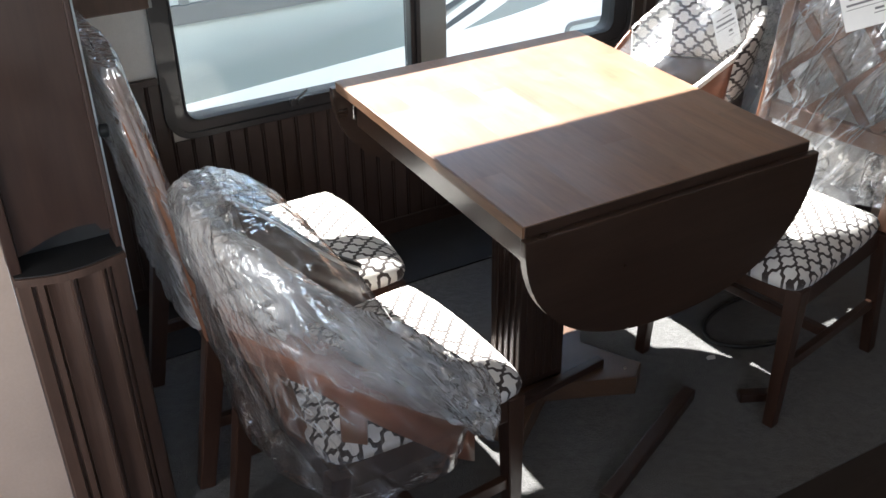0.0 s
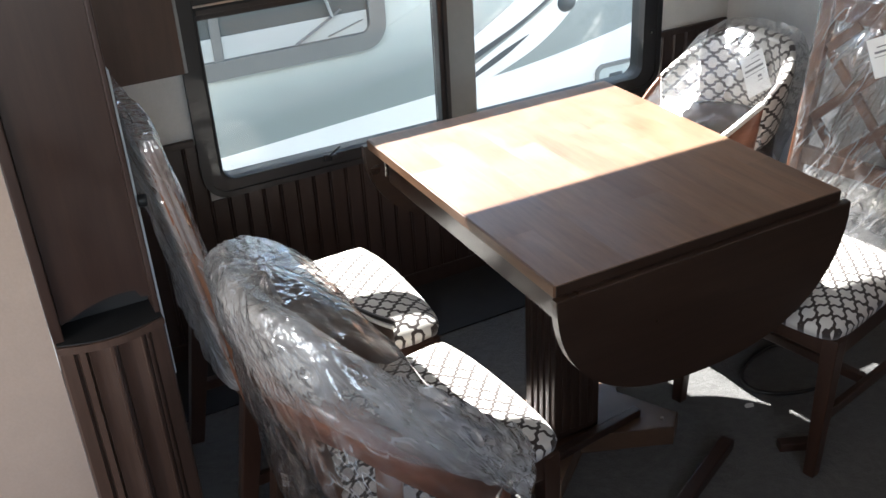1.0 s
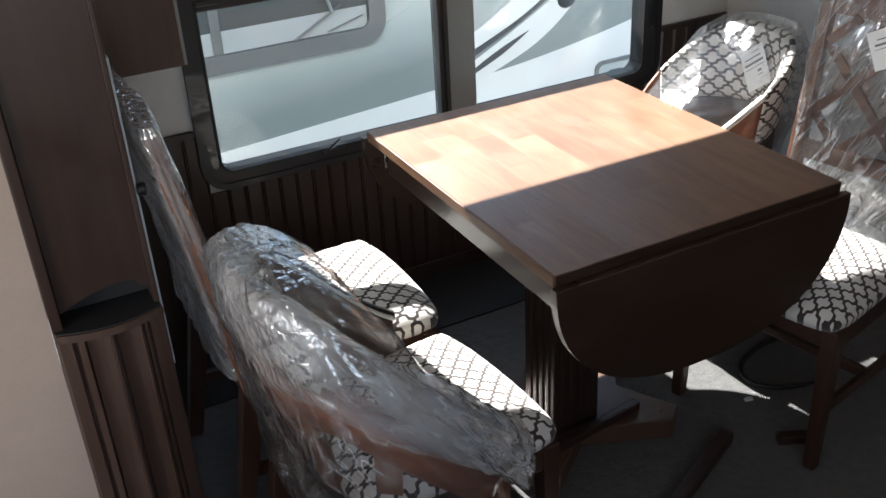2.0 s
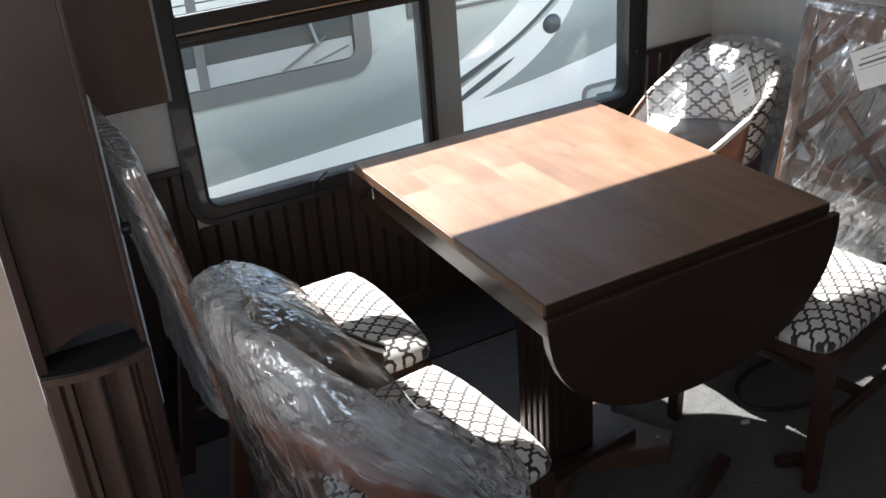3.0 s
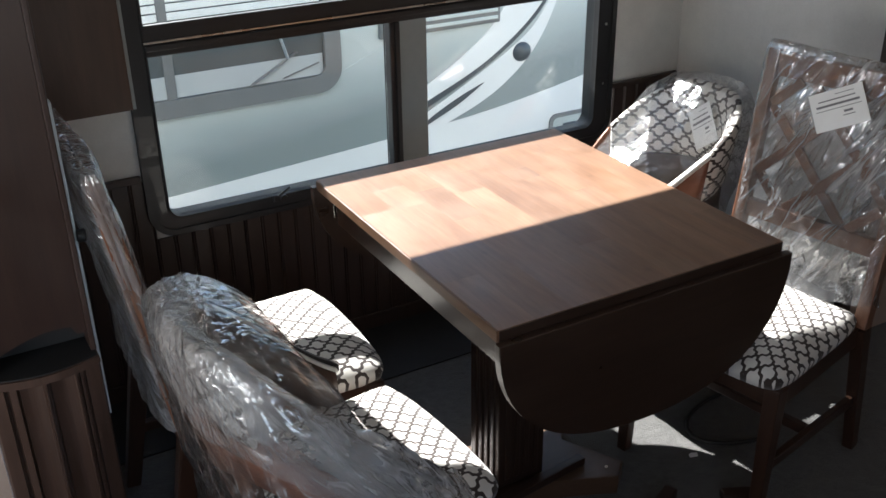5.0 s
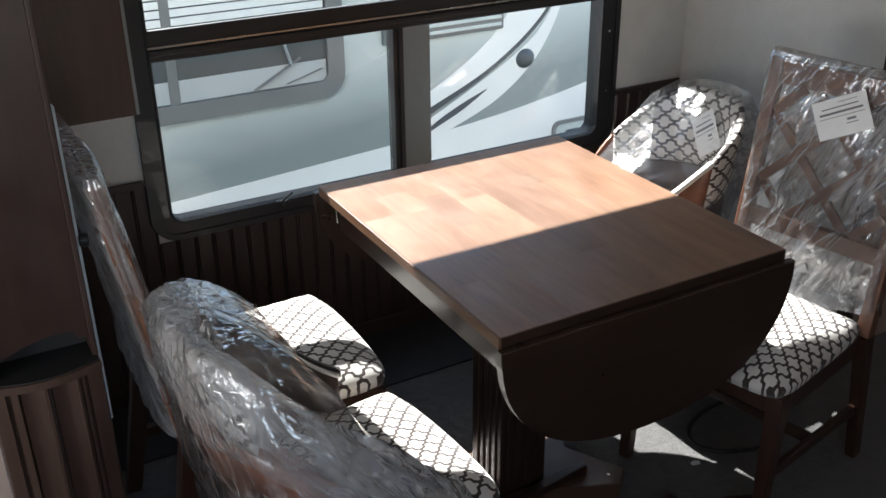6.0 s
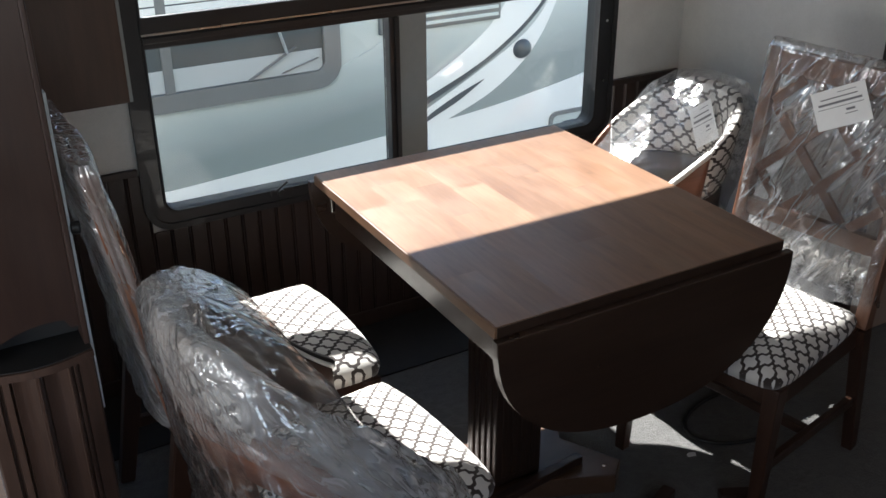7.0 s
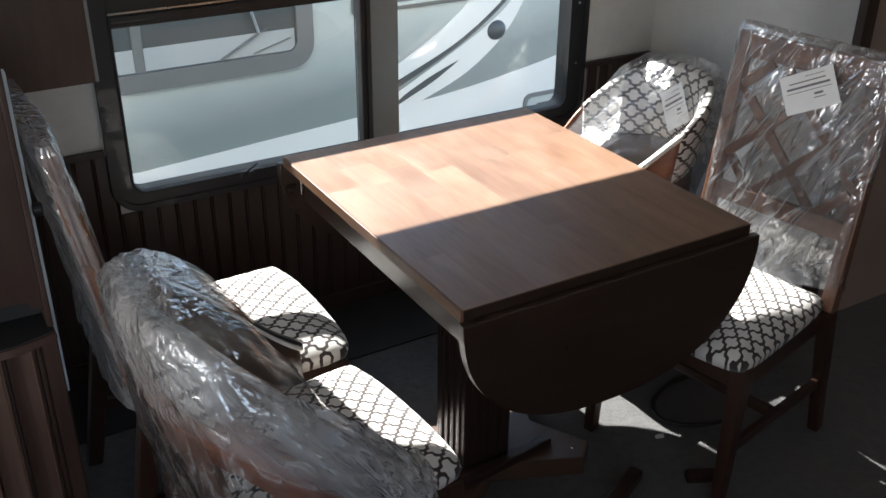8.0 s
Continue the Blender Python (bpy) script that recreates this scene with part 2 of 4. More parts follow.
M_GLASS = glass("clear_window_glass", (0.93, 0.96, 0.95))
M_RV_PALE = plain("pale_gelcoat", (0.58, 0.62, 0.585), 0.25, 0, 0.04, 6, 0.01, 0.4)


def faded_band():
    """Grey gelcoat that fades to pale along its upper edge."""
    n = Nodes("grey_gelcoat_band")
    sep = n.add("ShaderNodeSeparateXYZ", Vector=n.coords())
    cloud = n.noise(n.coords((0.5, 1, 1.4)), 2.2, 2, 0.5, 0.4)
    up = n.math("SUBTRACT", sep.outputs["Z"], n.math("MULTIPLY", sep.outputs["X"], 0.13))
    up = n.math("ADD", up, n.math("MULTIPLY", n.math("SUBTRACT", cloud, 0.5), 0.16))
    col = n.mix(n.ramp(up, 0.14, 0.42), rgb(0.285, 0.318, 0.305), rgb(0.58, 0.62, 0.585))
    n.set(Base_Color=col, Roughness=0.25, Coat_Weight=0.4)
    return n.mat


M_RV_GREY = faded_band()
M_RV_WHITE = plain("white_gelcoat", (0.86, 0.86, 0.82), 0.25, 0, 0.03, 6, 0.01, 0.4)
M_RV_DARK = plain("charcoal_decal", (0.075, 0.085, 0.09), 0.3, 0, 0.08, 8, 0.01)
M_RV_FRAME = plain("grey_window_surround", (0.20, 0.20, 0.19), 0.4, 0, 0.08)
M_RV_GLASS = plain("tinted_neighbour_glass", (0.09, 0.10, 0.10), 0.3, 0, 0.15, 5, 0.0)
M_GROUND = plain("lot_gravel_asphalt", (0.16, 0.155, 0.145), 0.95, 0, 0.3, 60, 0.4)


# ---------------------------------------------------------------- mesh helpers
def mesh_of(bm, name, material, smooth=False):
    me = bpy.data.meshes.new(name)
    bmesh.ops.recalc_face_normals(bm, faces=bm.faces[:])
    bm.to_mesh(me)
    bm.free()
    if material:
        me.materials.append(material)
    if smooth:
        me.polygons.foreach_set("use_smooth", [True] * len(me.polygons))
    return me


def part(name, bm, material, parent, label="", smooth=False, m=None):
    ob = new(name, mesh_of(bm, name, material, smooth))
    ob.parent = parent
    if m is not None:
        ob.matrix_basis = m
    if label:
        tagged(ob, label)
    return ob


def thing(name, m=None, label="", category="", group="", kind=""):
    ob = new(name)
    ob.empty_display_size = 0.1
    if m is not None:
        ob.matrix_basis = m
    return tagged(ob, label, category, group, kind)


def solid(name, bm, material, label="", category="", group="", kind="", smooth=False):
    return tagged(new(name, mesh_of(bm, name, material, smooth)), label, category, group, kind)


def box(lo, hi, bevel=0.0, segs=2, bm=None):
    bm = bm or bmesh.new()
    c = [(a + b) / 2 for a, b in zip(lo, hi)]
    d = [abs(b - a) for a, b in zip(lo, hi)]
    geo = bmesh.ops.create_cube(bm, size=1.0, matrix=Matrix.LocRotScale(c, None, d))
    if bevel:
        es = list({e for v in geo["verts"] for e in v.link_edges})
        bmesh.ops.bevel(bm, geom=es, offset=bevel, segments=segs, profile=0.6, affect="EDGES")
    return bm


def beam(a, b, w, d, bevel=0.003, up=(0, 0, 1), w2=None, d2=None, bm=None):
    """A bar from a to b, w wide and d deep at a, w2 and d2 at b."""
    bm = bm or bmesh.new()
    a, b = Vector(a), Vector(b)
    z = (b - a).normalized()
    x = Vector(up).cross(z)
    if x.length < 1e-4:
        x = Vector((1, 0, 0)).cross(z)
    x.normalize()
    y = z.cross(x)
    ring = []
    for p, ww, dd in ((a, w, d), (b, w2 or w, d2 or d)):
        ring.append([bm.verts.new(p + x * sx * ww / 2 + y * sy * dd / 2) for sx, sy in ((-1, -1), (1, -1), (1, 1), (-1, 1))])
    fs = [bm.faces.new(ring[0][::-1]), bm.faces.new(ring[1])]
    for i in range(4):
        j = (i + 1) % 4
        fs.append(bm.faces.new((ring[0][i], ring[0][j], ring[1][j], ring[1][i])))
    if bevel:
        es = list({e for f in fs for e in f.edges})
        bmesh.ops.bevel(bm, geom=es, offset=bevel, segments=2, profile=0.6, affect="EDGES")
    return bm


def prism(points, axis, lo, hi, bevel=0.0, segs=2):
    """An outline of (a, b) pairs drawn out along an axis; the pair takes the other two axes in order."""
    bm = bmesh.new()

    def at(p, v):
        c = list(p)
        c.insert("xyz".index(axis), v)
        return c

    r0 = [bm.verts.new(at(p, lo)) for p in points]
    r1 = [bm.verts.new(at(p, hi)) for p in points]
    f0, f1 = bm.faces.new(r0[::-1]), bm.faces.new(r1)
    k = len(points)
    for i in range(k):
        j = (i + 1) % k
        bm.faces.new((r0[i], r0[j], r1[j], r1[i]))
    if bevel:
        es = list(set(f0.edges) | set(f1.edges))
        bmesh.ops.bevel(bm, geom=es, offset=bevel, segments=segs, profile=0.6, affect="EDGES")
    return bm


def rounded(x0, z0, x1, z1, r, n=8):
    """The outline of a rectangle with rounded corners; r is one radius, or four from the lower left onwards round."""
    rs = r if isinstance(r, (list, tuple)) else (r,) * 4
    out = []
    for (cx, cz, a0), q in zip(((x0, z0, 180), (x1, z0, 270), (x1, z1, 0), (x0, z1, 90)), rs):
        ox = cx + q if cx == x0 else cx - q
        oz = cz + q if cz == z0 else cz - q
        if q < 1e-5:
            out.append((cx, cz))
            continue
        for i in range(n + 1):
            a = radians(a0 + 90 * i / n)
            out.append((ox + q * math.cos(a), oz + q * math.sin(a)))
    return out


def ring_prism(outer, inner, axis, lo, hi, bevel=0.0):
    """A frame between two outlines with the same number of points."""
    bm = bmesh.new()

    def at(p, v):
        c = list(p)
        c.insert("xyz".index(axis), v)
        return bm.verts.new(c)

    k = len(outer)
    o0, o1 = [at(p, lo) for p in outer], [at(p, hi) for p in outer]
    i0, i1 = [at(p, lo) for p in inner], [at(p, hi) for p in inner]
    front = []
    for i in range(k):
        j = (i + 1) % k
        front.append(bm.faces.new((o0[i], o0[j], i0[j], i0[i])))
        bm.faces.new((o1[j], o1[i], i1[i], i1[j]))
        bm.faces.new((o0[j], o0[i], o1[i], o1[j]))
        bm.faces.new((i0[i], i0[j], i1[j], i1[i]))
    return bm


def tube(points, r, sides=8):
    bm = bmesh.new()
    pts = [Vector(p) for p in points]
    last = None
    for i, p in enumerate(pts):
        d = (pts[min(i + 1, len(pts) - 1)] - pts[max(i - 1, 0)]).normalized()
        x = d.orthogonal().normalized() if abs(d.z) > 0.95 else Vector((0, 0, 1)).cross(d).normalized()
        y = d.cross(x)
        ring = [bm.verts.new(p + (x * math.cos(2 * math.pi * k / sides) + y * math.sin(2 * math.pi * k / sides)) * r) for k in range(sides)]
        if last:
            for k in range(sides):
                j = (k + 1) % sides
                bm.faces.new((last[k], last[j], ring[j], ring[k]))
        else:
            bm.faces.new(ring[::-1])
        last = ring
    bm.faces.new(last)
    return bm


def cylinder(c, axis, r, length, sides=20, bevel=0.0):
    bm = bmesh.new()
    rot = Vector(axis).to_track_quat("Z", "Y").to_matrix().to_4x4()
    geo = bmesh.ops.create_cone(bm, cap_ends=True, segments=sides, radius1=r, radius2=r, depth=length, matrix=Matrix.Translation(c) @ rot)
    if bevel:
        es = [e for e in bm.edges if len(e.link_faces) == 2 and any(len(f.verts) > 4 for f in e.link_faces)]
        bmesh.ops.bevel(bm, geom=es, offset=bevel, segments=2, profile=0.6, affect="EDGES")
    return bm


# ---------------------------------------------------------------- setting
YW = 1.28            # inner face of the window frame
WY = 1.293           # inner face of the window wall
JY = 0.42            # face of the main wall round the slide-out
XL, XR = -0.672, 1.604
H_SLIDE, H_ROOM = 2.06, 2.16


def wall_of(name, pieces, material, label):
    bm = bmesh.new()
    for lo, hi in pieces:
        box(lo, hi, bm=bm)
    return solid(name, bm, material, label, "wall", kind="structure")


OX0, OX1, OZ0, OZ1 = -0.345, 1.271, 0.532, 1.609   # window opening
wall_window = wall_of("wall_window", [
    ((XL - 0.05, WY, 0), (OX0, WY + 0.05, H_SLIDE)), ((OX1, WY, 0), (XR + 0.05, WY + 0.05, H_SLIDE)),
    ((OX0, WY, 0), (OX1, WY + 0.05, OZ0)), ((OX0, WY, OZ1), (OX1, WY + 0.05, H_SLIDE))], M_WALL,
    "grey beige vinyl covered wall with a wide window")
wall_right = wall_of("wall_slide_right", [((XR, JY + 0.02, 0), (XR + 0.05, WY, H_SLIDE))], M_WALL, "plain grey vinyl covered slide-out end wall")
wall_left = wall_of("wall_slide_left", [((XL - 0.05, JY + 0.09, 0), (XL, WY, H_SLIDE))], M_WALL, "grey vinyl covered slide-out end wall")
wall_main = wall_of("wall_main", [
    ((-2.6, JY, 0), (-0.890, JY + 0.09, H_ROOM)), ((XR + 0.03, JY, 0), (2.6, JY + 0.05, H_ROOM)),
    ((-0.890, JY + 0.02, 2.03), (XR + 0.03, JY + 0.07, H_ROOM))], M_WALL_TAN, "tan vinyl covered wall beside the slide-out opening")
wall_back = wall_of("wall_back", [
    ((-2.6, -2.45, 0), (-1.5, -2.40, H_ROOM)), ((-0.3, -2.45, 0), (2.6, -2.40, H_ROOM)),
    ((-1.5, -2.45, 0), (-0.3, -2.40, 0.95)), ((-1.5, -2.45, 1.75), (-0.3, -2.40, H_ROOM))], M_WALL_TAN, "tan wall across the aisle with an added window opening")
wall_of("wall_end_left", [((-2.65, -2.45, 0), (-2.6, -1.45, H_ROOM)), ((-2.65, -0.25, 0), (-2.6, JY + 0.09, H_ROOM)),
                          ((-2.65, -1.45, 0), (-2.6, -0.25, 0.57)), ((-2.65, -1.45, 1.27), (-2.6, -0.25, H_ROOM))], M_WALL_TAN, "tan end wall")
wall_of("wall_end_right", [((2.6, -2.45, 0), (2.65, JY + 0.05, H_ROOM))], M_WALL_TAN, "tan end wall")
# Unseen wall, added to keep the end lamp off chair legs and floor.
wall_of("wall_low_light_block", [((-1.26, -1.75, 0), (-1.20, 0.05, 0.70))], M_WALL_TAN, "low tan wall added out of view to block light")
solid("ceiling", box((-2.65, -2.45, H_ROOM), (2.65, JY + 0.09, H_ROOM + 0.05)), M_CEIL, "white panelled ceiling", "ceiling", kind="structure")
solid("ceiling_slide", box((XL - 0.05, JY + 0.02, H_SLIDE), (XR + 0.05, WY + 0.05, H_SLIDE + 0.05)), M_CEIL, "white slide-out ceiling", "ceiling", kind="structure")
floor = solid("floor", box((XL - 0.25, -0.27, -0.05), (XR + 0.25, WY + 0.05, 0.0)), M_CARPET, "worn grey looped carpet floor", "floor", kind="structure")
floor_aisle = solid("floor_aisle", box((-2.65, -2.45, -0.06), (2.65, -0.27, -0.008)), M_SEAL_FILL, "dark vinyl plank aisle floor", "floor", kind="structure")
solid("floor_side_left", box((-2.65, -0.27, -0.05), (XL - 0.25, JY + 0.09, -0.001)), M_CARPET, "grey carpet floor", "floor", kind="structure")
solid("floor_side_right", box((XR + 0.25, -0.27, -0.05), (2.65, JY + 0.05, -0.001)), M_CARPET, "grey carpet floor", "floor", kind="structure")


# Flat black strip added to darken the floor along the window wall.
solid("floor_strip", box((XL + 0.001, 0.978, 0.0005), (XR - 0.010, WY - 0.014, 0.007), 0.002), M_SEAL_FILL, "flat black strip along the window wall", "floor", kind="structure")

# ---------------------------------------------------------------- window
def window_unit():
    w = thing("window_1", None, "wide black framed trailer window with a crossbar and sliding lower pane", "window", kind="structure")
    x0, x1, z0, z1 = -0.362, 1.285, 0.519, 1.621
    outer = rounded(x0, z0, x1, z1, 0.075)
    inner = rounded(x0 + 0.054, z0 + 0.046, x1 - 0.068, z1 - 0.045, 0.040)
    fr = part("window_frame", ring_prism(outer, inner, "y", YW, WY + 0.055), M_BLACK, w, "black powder coated frame")
    part("inner_bead", ring_prism(rounded(x0 + 0.050, z0 + 0.042, x1 - 0.064, z1 - 0.041, 0.043),
                                  rounded(x0 + 0.057, z0 + 0.049, x1 - 0.071, z1 - 0.048, 0.038), "y", YW - 0.005, YW + 0.02), M_SEAL_FILL, fr)
    part("outer_lip", ring_prism(rounded(x0 - 0.006, z0 - 0.006, x1 + 0.006, z1 + 0.006, 0.080), rounded(x0 + 0.012, z0 + 0.012, x1 - 0.012, z1 - 0.012, 0.064), "y", YW - 0.006, YW + 0.006), M_BLACK, fr)
    part("crossbar", box((x0 + 0.054, YW - 0.004, 1.041), (x1 - 0.068, YW + 0.012, 1.128), 0.004), M_BLACK, w, "black crossbar with a bright inlay")
    part("crossbar_lip", box((x0 + 0.054, YW - 0.012, 1.0578), (x1 - 0.068, YW - 0.0045, 1.0746), 0.003), M_BLACK, w)
    part("crossbar_inlay", box((x0 + 0.052, YW - 0.0075, 1.0788), (x1 - 0.07, YW - 0.0045, 1.0841)), M_CHROME, w, "thin bright metal inlay")
    part("mullion", box((0.4213, YW - 0.003, z0 + 0.046), (0.4571, YW + 0.045, 1.0408), 0.004), M_BLACK, w)
    part("mullion_seal", box((0.4371, YW - 0.009, z0 + 0.05), (0.4434, YW - 0.0032, 1.0404), 0.002), M_SEAL_FILL, w)
    part("sliding_sash", box((0.4576, YW + 0.018, z0 + 0.046), (0.5602, YW + 0.042, 1.0404), 0.003), M_GREY_BAR, w, "grey sliding sash frame")
    for a, b, c, d in ((x0 + 0.053, 0.4208, z0 + 0.045, 1.0404), (0.5607, x1 - 0.067, z0 + 0.045, 1.0404), (x0 + 0.053, x1 - 0.067, 1.1214, z1 - 0.044)):
        p = part("pane", box((a, YW + 0.028, c), (b, YW + 0.032, d)), M_GLASS, w, "clear glass pane")
        p.visible_shadow = False
    for z in (0.72, 0.93, 1.30):
        part("screw", cylinder((x1 - 0.035, YW - 0.001, z), (0, 1, 0), 0.0045, 0.004, 10), M_CHROME, fr)
    la = part("latch", box((0.003, YW - 0.020, 0.553), (0.075, YW - 0.0065, 0.576), 0.004), M_BLACK, w, "black sash latch with metal lever")
    part("lever", beam((0.016, YW - 0.024, 0.572), (0.050, YW - 0.042, 0.606), 0.010, 0.006, 0.002), M_BLACK, la)
    part("lever_hub", cylinder((0.033, YW - 0.026, 0.566), (0, 1, 0), 0.011, 0.014, 14, 0.002), M_RUBBER, la)
    return w


window_unit()
# unseen aisle window behind the camera, added round the fill lamp
aw = thing("window_2", None, "black framed aisle window added out of view", "window", kind="structure")
part("window_frame", ring_prism(rounded(-1.52, 0.93, -0.28, 1.77, 0.06), rounded(-1.47, 0.98, -0.33, 1.72, 0.04), "y", -2.40, -2.385), M_BLACK, aw)

# ---------------------------------------------------------------- jamb and pilaster by the opening
JX0, JX1 = -0.888, -0.677


def fluted_profile():
    """Plan of the bowed, fluted pilaster, from its left edge to its right."""
    pts = []
    w = JX1 - JX0
    steps = ((0.00, 0.000), (0.02, -0.006), (0.13, -0.006), (0.145, 0.006), (0.165, 0.006), (0.18, -0.006), (0.235, -0.007), (0.25, 0.004))
    for f, d in steps:
        pts.append((f, d))
    for i in range(9):
        u = i / 8
        pts.append((0.265 + 0.185 * u, -0.004 + 0.007 * math.sin(math.pi * u)))
    pts += [(0.46, -0.009), (0.485, -0.009), (0.495, 0.008), (0.52, 0.008)]
    for i in range(9):
        u = i / 8
        pts.append((0.53 + 0.21 * u, -0.003 + 0.007 * math.sin(math.pi * u)))
    pts += [(0.75, -0.008), (0.765, -0.008), (0.772, 0.006), (0.79, 0.006), (0.797, -0.007), (0.815, -0.007), (0.822, 0.006), (0.84, 0.006),
            (0.85, -0.006), (0.98, -0.005), (1.0, 0.002)]
    out = []
    for f, d in pts:
        bow = -0.022 * math.sin(math.pi * f)
        out.append((JX0 + w * f, JY - 0.012 + d + bow))
    return out + [(JX1, JY + 0.075), (JX0, JY + 0.075)]


pil = thing("pilaster", None, "fluted brown wooden pilaster with a bowed face and rounded cap", "pilaster", kind="structure")
part("fluted_shaft", prism(fluted_profile(), "z", 0.0, 0.691), M_PILASTER, pil)
cap_pts = [(JX0 + (JX1 - JX0) * i / 16, JY - 0.024 - 0.024 * math.sin(math.pi * i / 16)) for i in range(17)]
part("cap", prism(cap_pts + [(JX1, JY + 0.076), (JX0, JY + 0.076)], "z", 0.6915, 0.708, 0.005, 3), M_PILASTER, pil)
# Flat black plate laid on the cap to darken its top.
part("black_top", prism([(x * 0.97 - 0.0235, y + 0.006) for x, y in cap_pts] + [(JX1 - 0.003, JY + 0.061), (JX0 + 0.003, JY + 0.061)], "z", 0.7082, 0.7105), M_SEAL_FILL, pil, "flat black plate on the pilaster's top")
panel = thing("tall_panel", None, "tall dark brown wooden panel above the fluted pilaster", "panel", kind="structure")
arch = [(JX0 + 0.022, 0.738)] + [(JX0 + 0.022 + 0.150 * i / 12, 0.738 + 0.034 * math.sin(math.pi * (i / 12) * 0.62)) for i in range(1, 13)] + [(JX1 - 0.030, 0.751), (JX1 - 0.012, 0.751), (JX1 - 0.012, H_SLIDE), (JX0 + 0.022, H_SLIDE)]
part("panel_board", prism(arch, "y", JY + 0.006, JY + 0.03), M_PANEL, panel)
# The recess above the cap has its shade put in as a black back.
part("recess_back", box((JX0, JY + 0.062, 0.708), (JX1, JY + 0.075, H_SLIDE)), M_SEAL_FILL, panel)
part("stile", box((JX0 - 0.001, JY - 0.008, 0.7085), (JX0 + 0.020, JY + 0.06, H_SLIDE), 0.003), M_PANEL, panel)
part("edge_stile", box((JX1 - 0.0115, JY - 0.001, 0.7085), (JX1, JY + 0.06, H_SLIDE), 0.003), M_PANEL, panel)
strip = thing("edge_trim", None, "pale plastic edge trim strip with a black knob", "trim", kind="structure")
part("strip", box((JX1 + 0.001, JY + 0.05, 0.52), (JX1 + 0.011, JY + 0.074, 1.205), 0.002), M_TRIM_LIGHT, strip)
kn = part("knob", cylinder((JX1 + 0.018, JY + 0.045, 0.938), (1, -0.2, 0), 0.013, 0.018, 18, 0.004), M_RUBBER, strip, "black round knob")
solid("trim_right", box((XR - 0.018, JY - 0.012, 0), (XR + 0.03, JY + 0.02, 2.03), 0.004), M_PANEL, "dark wood trim at the slide-out's end", "trim", kind="structure")
val = thing("window_valance", None, "brown wooden window valance end box", "valance", kind="structure")
part("side_board", box((-0.66, 1.15, 0.946), (-0.387, 1.285, 2.05), 0.004), M_VALANCE, val)
part("edge_band", box((-0.38680000000000003, 1.155, 0.946), (-0.378, 1.288, 2.05), 0.002), M_GREY_BAR, val, "grey edge band")


# ---------------------------------------------------------------- table
TX, TY, TZ = 0.765, 0.890, 0.760


def drop_leaf_table():
    t = thing("drop_leaf_table", None, "brown stained drop-leaf dining table with both leaves folded down", "table")
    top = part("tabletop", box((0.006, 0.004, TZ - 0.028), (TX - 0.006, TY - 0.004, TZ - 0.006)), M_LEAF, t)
    cuts = [0.0, 0.088, 0.180, 0.262, 0.352, 0.440, 0.522, 0.604, 0.690, TX]
    for k, (a, b) in enumerate(zip(cuts, cuts[1:])):
        ends = [0.0, 0.22 + 0.13 * ((k * 7) % 4), 0.62 + 0.06 * ((k * 5) % 3), TY]
        for c, d in zip(ends, ends[1:]):
            part("board", box((a + 0.00003, c + 0.00003 * (c > 0), TZ - 0.0275), (b - 0.00003, d - 0.00003 * (d < TY), TZ + 0.0001 * random.random())), M_TOP, top)
    for y, s in ((-0.014, -1), (TY + 0.014, 1)):
        outline = [(TX / 2 + 0.394 * u, TZ - 0.022 - (0.308 if s < 0 else 0.290) * (1 - abs(u) ** 2.3) ** 0.435) for u in (math.sin(math.pi * (i / 40 - 0.5)) for i in range(41))]
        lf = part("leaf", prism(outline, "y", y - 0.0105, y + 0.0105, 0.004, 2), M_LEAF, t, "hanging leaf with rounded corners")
        for x in (0.14, TX - 0.14):
            part("hinge", box((x - 0.03, y - s * 0.017, TZ - 0.075), (x + 0.03, y - s * 0.011, TZ - 0.032), 0.002), M_CHROME, lf)
    # Thin strips in the shaded leaf wood, added to darken the end edges.
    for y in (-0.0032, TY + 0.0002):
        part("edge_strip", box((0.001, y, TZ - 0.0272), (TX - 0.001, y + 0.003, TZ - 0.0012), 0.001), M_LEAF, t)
    for x in (-0.0032, TX + 0.0002):
        part("edge_strip", box((x, 0.001, TZ - 0.0272), (x + 0.003, TY - 0.001, TZ - 0.0012), 0.0012), M_TOP, t)
    for x in (0.045, TX - 0.045):
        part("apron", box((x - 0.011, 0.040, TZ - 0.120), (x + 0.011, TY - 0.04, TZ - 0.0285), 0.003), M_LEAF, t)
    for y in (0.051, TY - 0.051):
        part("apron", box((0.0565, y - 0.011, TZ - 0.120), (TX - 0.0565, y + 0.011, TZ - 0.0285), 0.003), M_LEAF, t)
    for y in (0.10, TY - 0.10):
        part("leaf_support", box((0.25, y, TZ - 0.075), (TX - 0.25, y + 0.04, TZ - 0.0287), 0.003), M_WOOD, t)
    cx, cy, r = 0.272, 0.372, 0.069
    ped = part("pedestal", box((cx - r, cy - r, 0.062), (cx + r, cy + r, TZ - 0.030), 0.004), M_WOOD, t, "square wooden pedestal with fluted faces")
    for i in range(4):
        o = -0.042 + 0.028 * i
        for fx, fy, dx, dy in ((cx + o, cy - r, 0.008, 0.004), (cx - r, cy + o, 0.004, 0.008)):
            part("reed", box((fx - dx, fy - dy, 0.085), (fx + dx, fy + dy, TZ - 0.15), 0.0035, 2), M_WOOD, ped)
